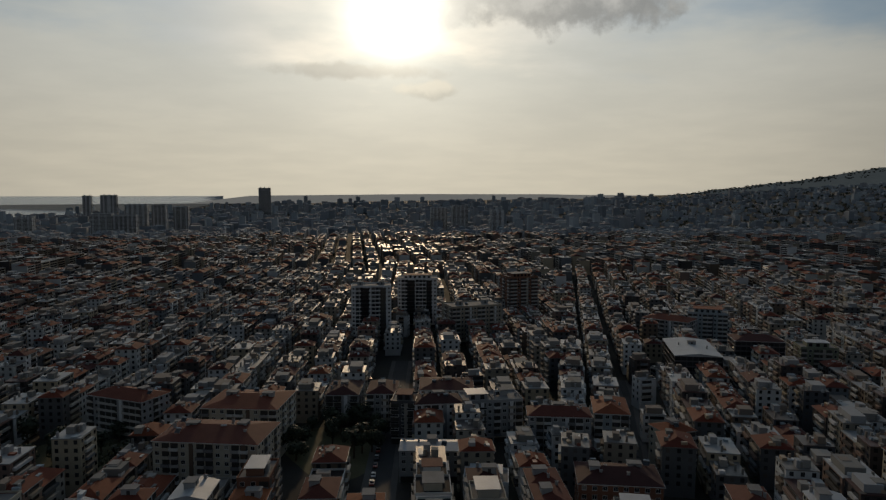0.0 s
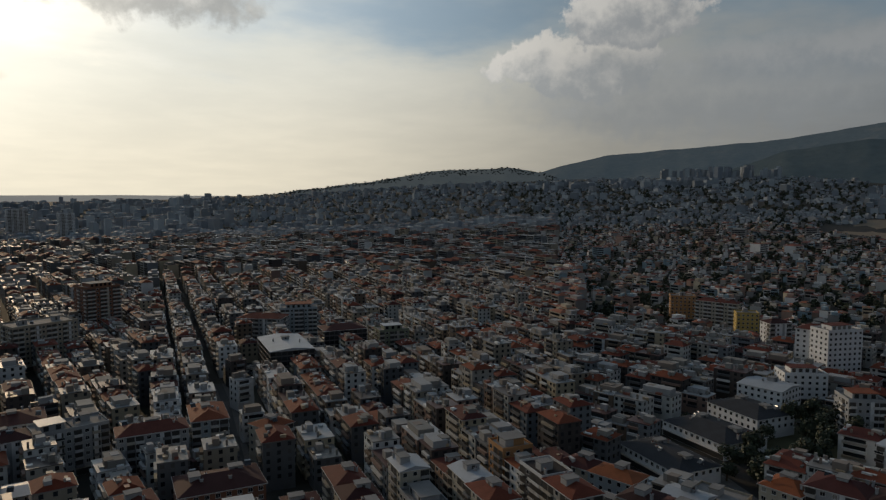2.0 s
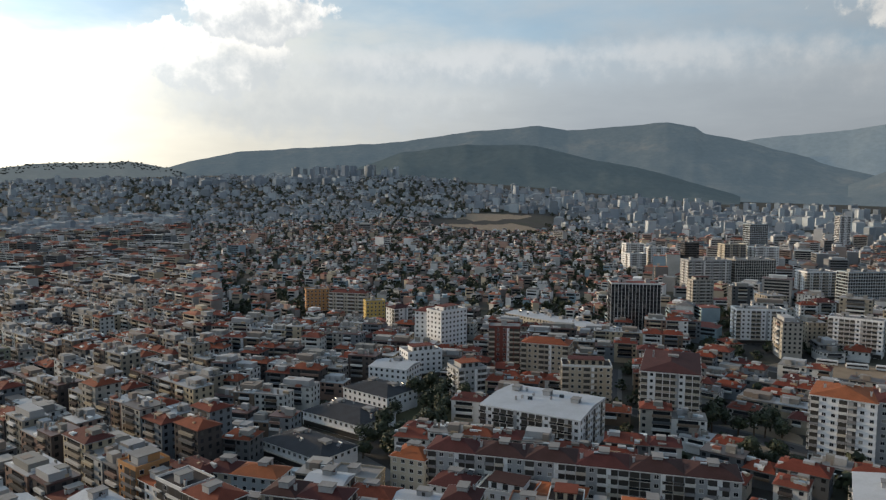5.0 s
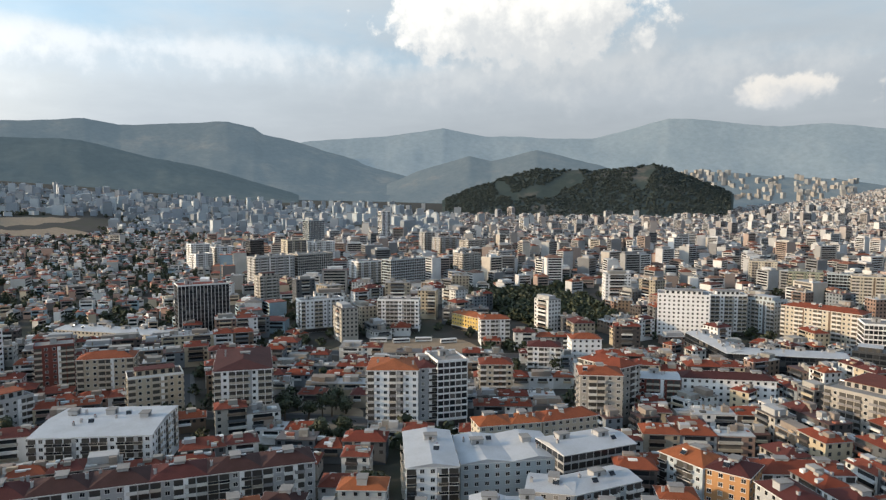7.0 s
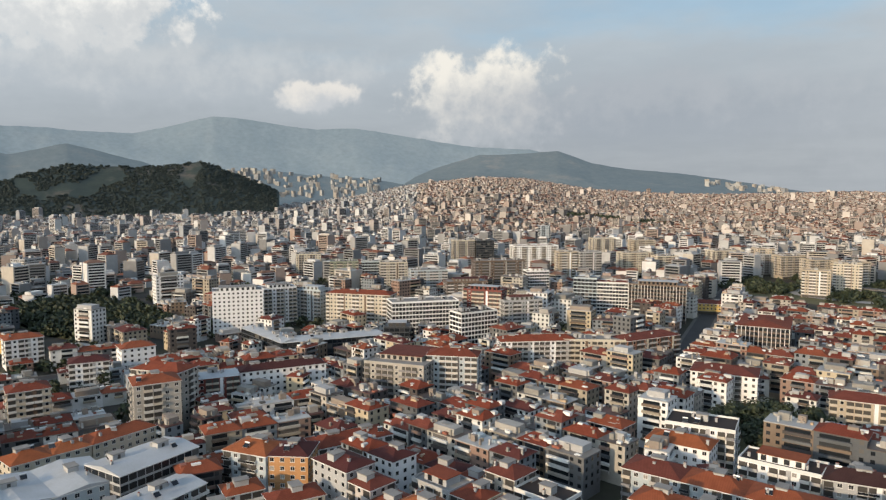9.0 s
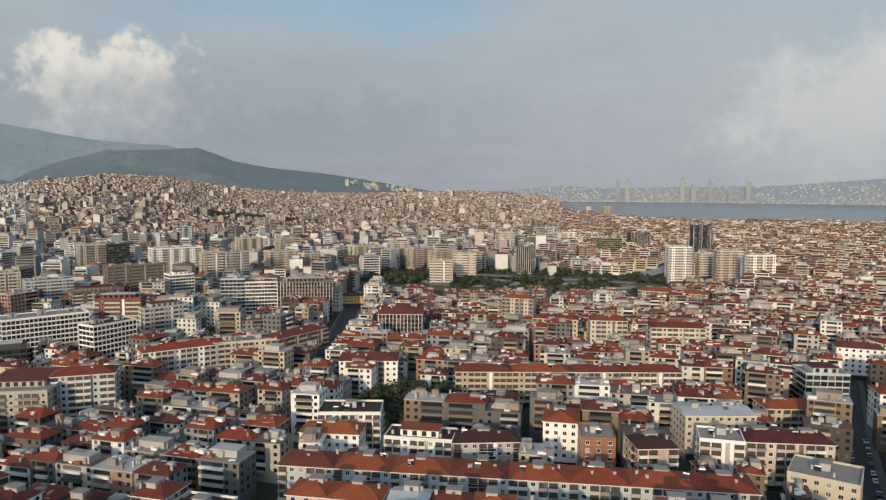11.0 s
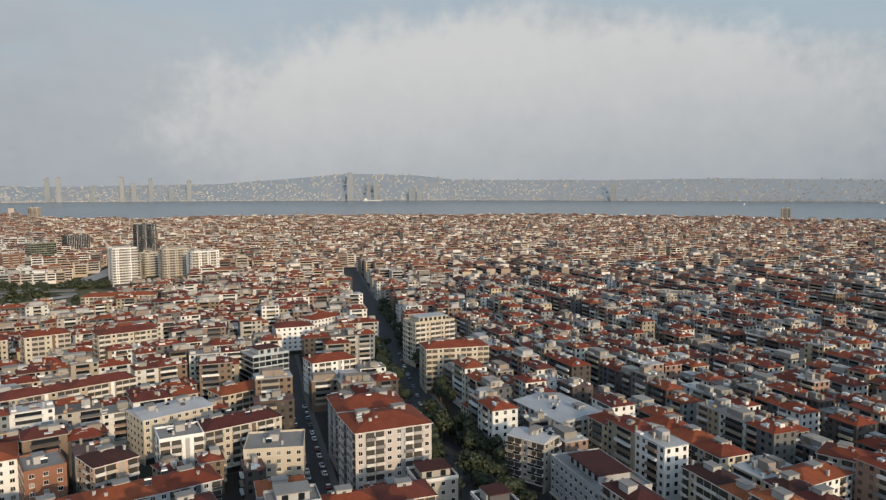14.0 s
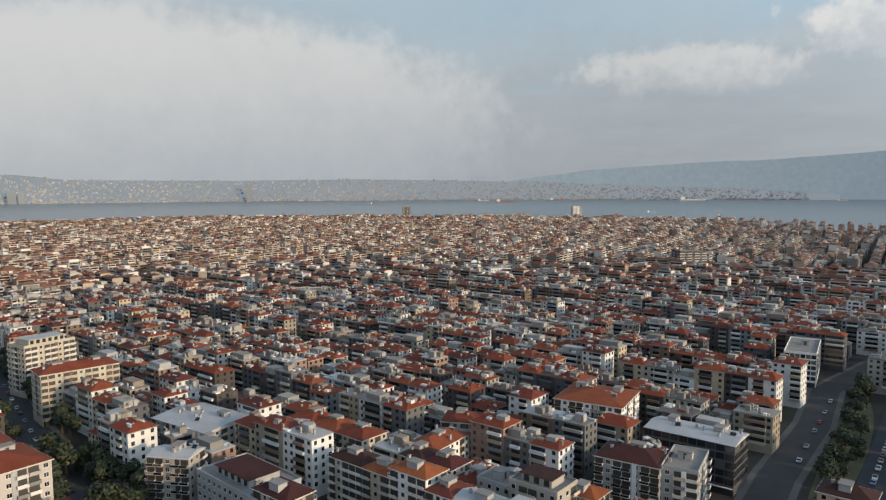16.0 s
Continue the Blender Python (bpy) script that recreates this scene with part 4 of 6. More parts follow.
house(-108.5, -456.1, 24.5, 16.0, 177.3, 6, 'white', 'tile', 'win')
house(-134.7, -479.0, 28.8, 16.0, -153.5, 6, 'white', 'tile', 'win')
house(-53.1, -253.9, 20.9, 18.0, 163.9, 5, 'cream', 'flat', 'win')
house(107.5, -534.6, 24.6, 14.0, 179.8, 8, 'cream', 'tile', 'balc')
house(69.6, -473.5, 30.0, 14.0, -175.3, 7, 'cream', 'tile', 'balc')
house(34.6, -464.1, 23.4, 16.0, -167.2, 8, 'cream', 'tile', 'balc')
house(-7.4, -453.7, 32.2, 16.0, -167.3, 8, 'cream', 'tile', 'balc')
house(167.7, -868.5, 23.4, 18.0, -165.0, 12, 'black', 'flat', 'lattice')
house(-14.8, -860.2, 26.0, 18.0, -165.0, 14, 'white', 'flat', 'balc')
house(-51.8, -1158.7, 28.9, 18.0, -162.5, 18, 'black', 'flat', 'tower')
house(-68.6, -861.2, 29.2, 18.0, -165.2, 13, 'cream', 'flat', 'balc')
house(-95.1, -815.2, 30.0, 18.0, -165.4, 13, 'white', 'flat', 'balc')
house(240.4, -752.2, 25.6, 14.0, -165.8, 9, 'beige', 'flat', 'balc')
house(228.1, -806.4, 26.7, 14.0, -165.5, 10, 'cream', 'flat', 'balc')
house(-85.8, -227.4, 27.3, 22.0, 177.7, 9, 'greypink', 'tile', 'balc')
house(-90.1, -258.4, 26.9, 20.0, 173.7, 8, 'grey', 'tile', 'balc')
house(-104.4, -357.7, 23.8, 15.0, -176.4, 6, 'white', 'tile', 'balc')
house(-166.8, -334.4, 34.4, 16.0, 168.8, 8, 'cream', 'tile', 'balc')
house(-177.8, -391.4, 27.3, 16.0, -175.2, 9, 'cream', 'flat', 'balc')
house(-8.1, -650.3, 57.8, 16.0, 171.2, 6, 'cream', 'tile', 'balc')
house(-9.2, -478.5, 34.5, 14.0, 178.3, 7, 'cream', 'tile', 'balc')
house(-171.3, -242.4, 34.2, 24.3, 91.8, 5, 'grey', 'sheet', 'balc')
house(-143.3, -180.1, 31.8, 18.7, 82.9, 5, 'grey', 'flat', 'win')
house(-137.6, -210.9, 15.5, 10.7, 115.5, 6, 'greybeige', 'sheet', 'balc')
house(-205.2, -148.7, 12.8, 22.8, 90.9, 5, 'white', 'tile', 'balc')
house(-273.4, -115.0, 28.2, 27.3, 95.9, 7, 'white', 'tile', 'balc')
house(-436.2, -60.8, 15.8, 41.2, 94.6, 6, 'white', 'flat', 'lattice')
house(-224.9, -81.2, 21.7, 16.0, 92.8, 6, 'grey', 'maroon', 'balc')
house(-230.0, -65.5, 11.3, 20.6, 96.1, 6, 'grey', 'flat', 'balc')
house(-260.3, -70.8, 32.8, 16.0, 86.4, 6, 'dark', 'sheet', 'glass')
house(-231.6, -155.0, 15.3, 14.0, 112.0, 5, 'cream', 'tile', 'balc')
house(-237.3, -140.8, 15.3, 14.0, 112.0, 5, 'cream', 'tile', 'balc')
house(-197.7, -206.7, 14.7, 13.0, 84.6, 5, 'cream', 'tile', 'balc')
house(-196.3, -192.0, 14.7, 13.0, 84.6, 5, 'cream', 'tile', 'balc')
house(-194.9, -177.4, 14.7, 13.0, 84.6, 5, 'cream', 'tile', 'balc')
# wall colours set to white here to pale these far towers like haze
house(-1145.2, 2515.4, 27.4, 19.2, 8.8, 30, 'white', 'flat', 'tower')
house(-1024.4, 2407.5, 50.7, 22.0, 8.7, 31, 'white', 'flat', 'tower')
house(-551.4, 2622.2, 43.5, 22.0, 8.8, 36, 'white', 'flat', 'glass')
house(59.4, 1748.0, 39.2, 22.0, 8.4, 22, 'white', 'flat', 'balc')
house(109.1, 1698.2, 36.8, 22.0, 8.4, 24, 'white', 'flat', 'balc')
house(193.5, 1649.2, 29.2, 20.4, 8.3, 21, 'white', 'flat', 'balc')
house(-727.3, 1874.4, 54.3, 22.0, 8.4, 24, 'white', 'flat', 'balc')
house(-887.2, 1636.8, 38.2, 22.0, 8.3, 16, 'white', 'flat', 'balc')
house(-689.9, 1582.7, 43.3, 22.0, 8.3, 19, 'white', 'flat', 'balc')
house(-639.4, 1581.3, 49.6, 22.0, 8.3, 18, 'white', 'flat', 'balc')
house(-657.7, 1845.2, 34.8, 22.0, 8.4, 24, 'white', 'flat', 'balc')
house(-576.3, 1765.4, 34.7, 22.0, 8.4, 23, 'white', 'flat', 'balc')
house(1044.9, 34.0, 25.5, 17.8, -59.2, 21, 'bluegrey', 'flat', 'lattice')
house(896.4, 54.2, 25.5, 17.8, -59.8, 15, 'cream', 'flat', 'balc')
house(909.7, 20.6, 28.4, 19.9, -59.8, 14, 'white', 'flat', 'balc')
house(1397.4, -92.0, 19.6, 13.7, -57.7, 21, 'white', 'flat', 'tower')
house(774.2, 71.2, 44.8, 22.0, -60.3, 12, 'grey', 'flat', 'balc')
house(804.1, 29.5, 43.3, 22.0, -60.2, 12, 'greybeige', 'flat', 'lattice')
house(673.7, 66.0, 19.3, 13.5, -60.7, 9, 'greybeige', 'flat', 'balc')
house(800.9, -31.8, 31.9, 22.0, -60.3, 9, 'white', 'flat', 'balc')
house(985.2, 186.0, 25.7, 18.0, -59.0, 11, 'white', 'flat', 'balc')
house(978.3, 153.9, 27.7, 19.4, -59.0, 10, 'white', 'flat', 'balc')
house(935.5, 105.8, 18.8, 13.1, -59.4, 14, 'dark', 'flat', 'glass')
house(1130.3, -143.8, 20.6, 14.4, -58.7, 13, 'grey', 'flat', 'balc')
house(1099.3, -168.1, 33.1, 22.0, -58.8, 11, 'grey', 'flat', 'balc')
house(1074.2, -208.5, 35.9, 22.0, -59.0, 10, 'greybeige', 'flat', 'balc')
house(881.7, -164.0, 29.3, 20.5, -60.2, 9, 'greybeige', 'flat', 'balc')
house(911.3, -216.9, 28.5, 19.9, -60.1, 9, 'grey', 'flat', 'balc')
house(939.7, 174.9, 24.4, 17.1, -46.8, 8, 'white', 'flat', 'balc')
house(615.7, -447.7, 29.5, 20.7, -123.7, 10, 'greenish', 'flat', 'balc')
house(593.3, -466.1, 19.3, 13.5, -123.7, 10, 'bluegrey', 'flat', 'glass')
house(572.4, -480.2, 28.6, 20.0, -123.7, 10, 'cream', 'flat', 'balc')
house(532.1, -493.6, 37.7, 22.0, -123.7, 8, 'bluegrey', 'flat', 'balc')
house(656.4, -672.6, 28.6, 20.0, -123.5, 13, 'cream', 'flat', 'balc')
house(635.9, -691.8, 24.1, 16.9, -123.5, 13, 'black', 'flat', 'glass')
house(487.5, -552.2, 52.3, 22.0, -123.7, 11, 'brown', 'flat', 'balc')
house(459.0, -474.0, 38.5, 22.0, -123.7, 7, 'brown', 'flat', 'balc')
house(433.0, -547.6, 22.2, 15.6, -123.7, 9, 'white', 'flat', 'lattice')
house(477.8, -658.8, 21.9, 15.3, -123.6, 12, 'beige', 'flat', 'balc')
house(461.0, -678.3, 25.8, 18.0, -123.6, 12, 'grey', 'flat', 'balc')
house(572.6, -877.3, 32.8, 22.0, -123.5, 12, 'cream', 'flat', 'balc')
house(532.6, -919.3, 32.8, 22.0, -123.5, 11, 'beige', 'flat', 'balc')
house(454.0, -767.9, 37.9, 22.0, -123.6, 10, 'cream', 'flat', 'balc')
house(422.1, -782.3, 27.2, 19.1, -123.6, 9, 'cream', 'flat', 'balc')
house(773.7, -1000.3, 18.1, 12.7, -123.0, 14, 'bluegrey', 'flat', 'tower')
house(740.0, -484.1, 29.8, 20.9, -123.6, 9, 'cream', 'flat', 'balc')
house(390.6, -877.9, 40.8, 22.0, -123.6, 10, 'cream', 'flat', 'balc')
house(348.4, -893.6, 28.1, 19.6, -123.6, 9, 'grey', 'flat', 'balc')
house(317.9, -892.9, 31.4, 22.0, -123.6, 9, 'beige', 'flat', 'balc')
house(277.1, -872.5, 34.3, 22.0, -123.6, 9, 'beige', 'flat', 'balc')
house(242.5, -865.4, 32.5, 22.0, -123.6, 9, 'beige', 'flat', 'balc')
house(465.1, -800.2, 32.1, 22.0, -123.6, 8, 'cream', 'flat', 'balc')
house(558.9, -702.1, 57.7, 22.0, -123.6, 12, 'white', 'flat', 'balc')
house(187.9, -2351.1, 28.8, 20.2, -151.6, 16, 'beige', 'flat', 'balc')
house(353.0, -901.6, 26.5, 18.5, -155.9, 11, 'beige', 'flat', 'balc')
house(107.7, -1008.0, 24.4, 17.1, -155.8, 9, 'brick', 'flat', 'balc')
house(79.8, -1068.5, 30.9, 21.6, -155.7, 12, 'greenish', 'flat', 'glass')
house(43.8, -1219.8, 33.2, 22.0, -155.3, 12, 'black', 'flat', 'lattice')
house(-47.2, -922.6, 21.9, 15.3, -156.3, 10, 'cream', 'flat', 'balc')
house(166.1, -1270.0, 22.7, 15.9, -155.0, 10, 'white', 'flat', 'balc')
house(264.2, -1184.3, 29.1, 20.4, -155.2, 11, 'cream', 'flat', 'balc')
house(-878.2, -252.8, 34.8, 22.0, 133.2, 10, 'dark', 'flat', 'balc')
house(-674.7, -402.3, 23.2, 16.2, 133.4, 6, 'white', 'flat', 'win')
house(-2081.7, -956.8, 28.5, 19.9, 129.7, 16, 'white', 'flat', 'balc')
house(-1941.1, -1539.0, 26.1, 18.3, 129.3, 15, 'beige', 'flat', 'balc')
house(-537.3, -773.0, 36.0, 22.0, 133.2, 5, 'brown', 'flat', 'balc')
house(-552.6, -749.0, 30.1, 21.1, 133.2, 6, 'brown', 'flat', 'balc')
house(-451.4, -474.5, 41.4, 22.0, 133.8, 5, 'cream', 'flat', 'lattice')
house(-426.4, -511.6, 41.5, 22.0, 133.8, 4, 'white', 'tile', 'balc')

# ---- roads, squares and greens ----
asphalt = paint("asphalt", (0.055, 0.055, 0.058), 0.4, 0.8)
highway = paint("worn_asphalt", (0.32, 0.315, 0.31), 0.25)
paving = paint("paving", (0.12, 0.115, 0.11), 0.4)
earth = paint("bare_earth", (0.26, 0.20, 0.14), 0.45)
grass = paint("dry_grass", (0.11, 0.105, 0.058), 0.5)
KEEP = []  # x, y, radius kept free of houses


def ribbon(name, pts, width, z, mat, label, category, thick=0.0):
    """A strip of road or paving along a line."""
    line = []
    for (x0, y0), (x1, y1) in zip(pts, pts[1:]):
        k = max(1, int(math.hypot(x1 - x0, y1 - y0) / 12))
        line += [(x0 + (x1 - x0) * i / k, y0 + (y1 - y0) * i / k) for i in range(k)]
    line.append(pts[-1])
    v, f = [], []
    for i, (x, y) in enumerate(line):
        a, c = line[max(i - 1, 0)], line[min(i + 1, len(line) - 1)]
        t = Vector((c[0] - a[0], c[1] - a[1])).normalized()
        g = land(x, y) + z
        for s in (-0.5, 0.5):
            v.append((x - t.y * width * s, y + t.x * width * s, g))
        if thick:
            for s in (-0.5, 0.5):
                v.append((x - t.y * width * s, y + t.x * width * s, g - thick))
        KEEP.append((x, y, width / 2 + 1.0))
    n = 4 if thick else 2
    for i in range(len(line) - 1):
        a, c = i * n, i * n + n
        f.append((a, c, c + 1, a + 1))
        if thick:
            f += [(a, a + 2, c + 2, c), (a + 1, c + 1, c + 3, a + 3), (a + 2, a + 3, c + 3, c + 2)]
    return tagged(new(name, mesh(name, v, f, [mat])), label, category, kind="structure")


def street(pts, width):
    ribbon("pavement", pts, width + 5, 0.10, paving, "grey paved footway beside the street", "pavement")
    ribbon("road", pts, width, 0.16, asphalt, "dark asphalt street between houses", "road")


def green(x, y, rx, ry, mat, label, z=0.06):
    k = 28
    v = [(x, y, land(x, y) + z)]
    for i in range(k):
        a = 2 * math.pi * i / k
        q = 1 + 0.12 * math.sin(3 * a + x)
        px_, py_ = x + rx * q * math.cos(a), y + ry * q * math.sin(a)
        v.append((px_, py_, land(px_, py_) + z))
    f = [(0, 1 + i, 1 + (i + 1) % k) for i in range(k)]
    tagged(new("ground_patch", mesh("ground_patch", v, f, [mat])), label, "ground", kind="structure")
    m = min(rx, ry)
    n = max(1, int(max(rx, ry) / m * 1.6))
    for i in range(n):
        t = 0 if n == 1 else (2 * i / (n - 1) - 1)
        KEEP.append((x + (rx - m) * t * (rx > ry), y + (ry - m) * t * (ry > rx), m))


street([(-110, -190), (-130, -290), (-148, -360), (-176, -450), (-205, -560), (-235, -690), (-290, -900)], 20)
street([(135, -191), (-40, -222), (-60, -226)], 8)
street([(-60, -205), (-84, -351), (-98, -422), (-110, -490)], 9)
street([(-14, 215), (-12, 300), (-8, 440)], 8)
street([(82, 240), (112, 360), (118, 390)], 4)
street([(-190, -44), (-278, -46), (-350, -43), (-414, -46), (-494, -28), (-600, 25), (-760, 130)], 13)
street([(330, -760), (263, -560), (230, -470), (200, -400)], 13)
street([(300, -70), (330, 10), (345, 75), (420, 90)], 8)
street([(480, 40), (455, -20), (440, -110), (420, -220)], 9)
ribbon("road", [(-240, -6), (-290, -12), (-420, -8), (-520, 20)], 18, 0.16, asphalt, "asphalt car park lane beside a planted strip", "road")
# interchange
green(145, -790, 175, 105, grass, "green verge inside the road interchange")
ribbon("road", [(420, -960), (250, -862), (120, -830), (40, -880), (5, -980), (-40, -1180), (-90, -1500)], 24, 0.5, highway, "grey highway passing the interchange", "road")
ribbon("road", [(215 + 52 * math.cos(a * 0.35), -778 + 34 * math.sin(a * 0.35)) for a in range(19)], 15, 0.7, highway, "looped slip road of the interchange", "road")
ribbon("road", [(70 + 34 * math.cos(a * 0.35), -800 + 24 * math.sin(a * 0.35)) for a in range(-4, 12)], 15, 0.7, highway, "curved slip road of the interchange", "road")
ribbon("bridge", [(235, -815), (120, -812), (30, -800)], 12, 6.0, paving, "concrete road bridge over the interchange", "bridge", 1.3)
green(-112, -850, 46, 16, grass, "green bank below the white towers")
green(474, -50, 26, 50, earth, "bare earth coach park")
green(590, -190, 75, 52, grass, "green floor of a wooded park")
green(660, -185, 60, 62, grass, "green floor behind a wooded park")
green(290, 150, 38, 22, grass, "green floor of a school park")
green(112, -306, 28, 34, grass, "green yard between houses")
green(-32, 290, 22, 32, grass, "dark square with trees")
green(-135, 285, 30, 30, grass, "dark yard with trees")
green(330, 8, 17, 22, earth, "bare yard among low sheds")
green(-330, -28, 95, 7, grass, "planted strip beside the road")
green(-425, -105, 14, 12, grass, "green yard among houses")
green(-262, -122, 10, 14, grass, "green yard among houses")
green(220, 152, 16, 22, paving, "paved school yard")
green(-136, -330, 9, 60, paving, "paved square beside the avenue")
green(1080, -1700, 190, 60, grass, "dark wooded bank between town districts")
green(1480, 560, 230, 130, earth, "dry grass hilltop above the houses")

# ---- the town around ----
fill = random.Random(11)
CELLS = {}
for item in TAKEN:
    CELLS.setdefault((int(item[0] // 60), int(item[1] // 60)), []).append(item)
KCELLS = {}
for item in KEEP:
    for i in range(int((item[0] - item[2]) // 60), int((item[0] + item[2]) // 60) + 1):
        for j in range(int((item[1] - item[2]) // 60), int((item[1] + item[2]) // 60) + 1):
            KCELLS.setdefault((i, j), []).append(item)


def free(x, y, w, d, rot):
    i, j = int(x // 60), int(y // 60)
    rad = 0.42 * (w + d) * 0.5
    for a in (i - 1, i, i + 1):
        for c in (j - 1, j, j + 1):
            for tx, ty, hw, hd, cs, sn in CELLS.get((a, c), ()):
                dx, dy = x - tx, y - ty
                if abs(dx * cs + dy * sn) < hw + rad and abs(dy * cs - dx * sn) < hd + rad:
                    return False
    for kx, ky, kr in KCELLS.get((i, j), ()):
        if (x - kx) ** 2 + (y - ky) ** 2 < (kr + rad * 0.8) ** 2:
            return False
    return True


def inland(x, y):
    b, r = bearing(x, y), math.hypot(x, y)
    return not (165 < b < 300.5 and r > between(SHORE, b, 1) - 25) and not (b < -14 and r > between(FLATS, b, 1) - 20)


HOMES = []  # x, y, width, depth, turn, floors, tiled roof


def rows(b0, b1, r0, r1, turn, along, floors, tiled, size=(10, 17), depth=11.0, gap=9.0, court=5.0, skip=0.04, block=(55, 110)):
    """Streets of houses wall to wall, two rows back to back."""
    a = radians(turn)
    c, s = math.cos(a), math.sin(a)
    period = 2 * depth + court + gap
    lim = int(r1 / period) + 1
    for k in range(-lim, lim + 1):
        for side in (0, 1):
            v = k * period + (depth / 2 if side == 0 else depth * 1.5 + court)
            u = -r1 + fill.uniform(0, 20)
            stop = u + fill.uniform(*block)
            base = fill.randint(*floors)
            while u < r1:
                w = fill.uniform(*size)
                if u > stop:
                    u += gap
                    stop = u + fill.uniform(*block)
                    base = fill.randint(*floors)
                m = u + w / 2
                u += w
                lx, ly = (m, v) if along == "x" else (v, m)
                x, y = lx * c - ly * s, lx * s + ly * c
                r = math.hypot(x, y)
                if r < r0 or r > r1:
                    continue
                b = bearing(x, y)
                if b < b0 or b >= b1 or fill.random() < skip:
                    continue
                rot = a + (0 if along == "x" else math.pi / 2) + (math.pi if side else 0)
                if not inland(x, y) or not free(x, y, w, depth, rot):
                    continue
                fl = max(2, base + fill.choice((-1, 0, 0, 0, 1)))
                HOMES.append((x, y, w, depth * fill.uniform(0.88, 1.06), rot, fl, fill.random() < tiled))


def scatter(b0, b1, r0, r1, space, floors, size, tiled, tall=0.0, tall_floors=(8, 13), keep=0.85):
    """Houses set loosely, each turned its own way."""
    n = int(r1 / space) + 1
    for i in range(-n, n + 1):
        for j in range(-n, n + 1):
            x, y = (i + fill.uniform(-0.38, 0.38)) * space, (j + fill.uniform(-0.38, 0.38)) * space
            r = math.hypot(x, y)
            if r < r0 or r > r1:
                continue
            b = bearing(x, y)
            if b < b0 or b >= b1 or fill.random() > keep or not inland(x, y):
                continue
            big = fill.random() < tall
            w = fill.uniform(15, 25) if big else fill.uniform(*size)
            d = fill.uniform(12, 17) if big else fill.uniform(size[0], size[1]) * 0.85
            rot = fill.choice((0, math.pi / 2, math.pi, -math.pi / 2)) + radians(10) + fill.gauss(0, 0.25)
            if free(x, y, w, d, rot):
                HOMES.append((x, y, w, d, rot, fill.randint(*tall_floors) if big else fill.randint(*floors), fill.random() < (0.1 if big else tiled)))


rows(-60, 12, 150, 900, 0, "y", (4, 6), 0.40)
rows(12, 46, 150, 900, -12, "y", (4, 6), 0.40)
rows(46, 84, 150, 540, 11, "y", (3, 5), 0.40)
rows(84, 112, 215, 480, -10, "y", (1, 3), 0.60, skip=0.25)
rows(84, 112, 150, 215, -10, "y", (4, 5), 0.50)
rows(112, 124, 150, 480, -14, "y", (3, 5), 0.55, skip=0.15)
rows(124, 150, 150, 420, 3, "x", (4, 6), 0.62)
rows(150, 157, 150, 760, 8, "x", (5, 7), 0.66)
rows(157, 181, 150, 480, 8, "x", (5, 6), 0.66)
rows(157, 181, 480, 665, 8, "x", (3, 4), 0.66)
rows(181, 186, 150, 760, 8, "x", (5, 7), 0.66)
rows(186, 206, 150, 900, -6, "x", (5, 7), 0.62)
rows(206, 300, 150, 900, -4, "y", (4, 6), 0.60)
# single houses in the wider gaps between the rows
for x, y, w, d, rot, fl, tiled in HOMES:
    CELLS.setdefault((int(x // 60), int(y // 60)), []).append((x, y, w / 2 + 2.6, d / 2 + 2.6, math.cos(rot), math.sin(rot)))
scatter(-60, 44, 245, 650, 14, (3, 5), (8, 11), 0.45, keep=1.0)
scatter(112, 181, 245, 480, 14, (4, 5), (8, 11), 0.6, keep=1.0)
scatter(181, 300, 245, 650, 14, (4, 5), (8, 11), 0.6, keep=1.0)
# small houses on the hill
scatter(44, 80, 540, 1750, 14, (1, 3), (6, 11), 0.50, 0.012, (4, 6), keep=0.60)
scatter(80, 124, 480, 1500, 25, (2, 5), (11, 18), 0.45, 0.15, (6, 10), keep=0.72)
scatter(124, 150, 420, 1500, 26, (3, 6), (12, 20), 0.40, 0.18, (7, 10), keep=0.72)
scatter(150, 172, 760, 1500, 26, (4, 7), (12, 20), 0.45, 0.25, (7, 10), keep=0.8)
# farther districts
rows(-60, 44, 900, 1700, 5, "y", (4, 7), 0.35, (13, 24), 13, 12, 7, 0.10)
rows(172, 300, 900, 1500, 2, "x", (4, 7), 0.62, (9, 16), 11, 9, 5, 0.05)
rows(172, 300, 1500, 2450, 6, "x", (4, 7), 0.60, (11, 21), 12, 10, 6, 0.06)
scatter(-60, 18, 1700, 3300, 44, (4, 8), (18, 32), 0.30, 0.10, (10, 15), keep=0.7)
scatter(18, 40, 1700, 3350, 30, (1, 4), (10, 18), 0.30, 0.03, (6, 9), keep=0.6)
scatter(40, 66, 1750, 3100, 23, (1, 3), (8, 14), 0.30, 0.035, (5, 8), keep=0.50)
scatter(66, 96, 1500, 2600, 28, (2, 5), (11, 20), 0.20, 0.14, (7, 11), keep=0.7)
scatter(96, 118, 1500, 2350, 24, (2, 5), (10, 18), 0.30, 0.07, (7, 12), keep=0.8)
scatter(118, 140, 1500, 2500, 22, (2, 5), (10, 17), 0.35, 0.05, (7, 11), keep=0.8)
scatter(118, 172, 2500, 3450, 20, (1, 3), (8, 14), 0.50, 0.006, (6, 9), keep=0.8)
scatter(140, 172, 1500, 2500, 20, (2, 4), (8, 14), 0.55, 0.02, (6, 9), keep=0.88)
scatter(172, 181, 1500, 2600, 19, (2, 4), (8, 14), 0.55, 0.02, keep=0.85)


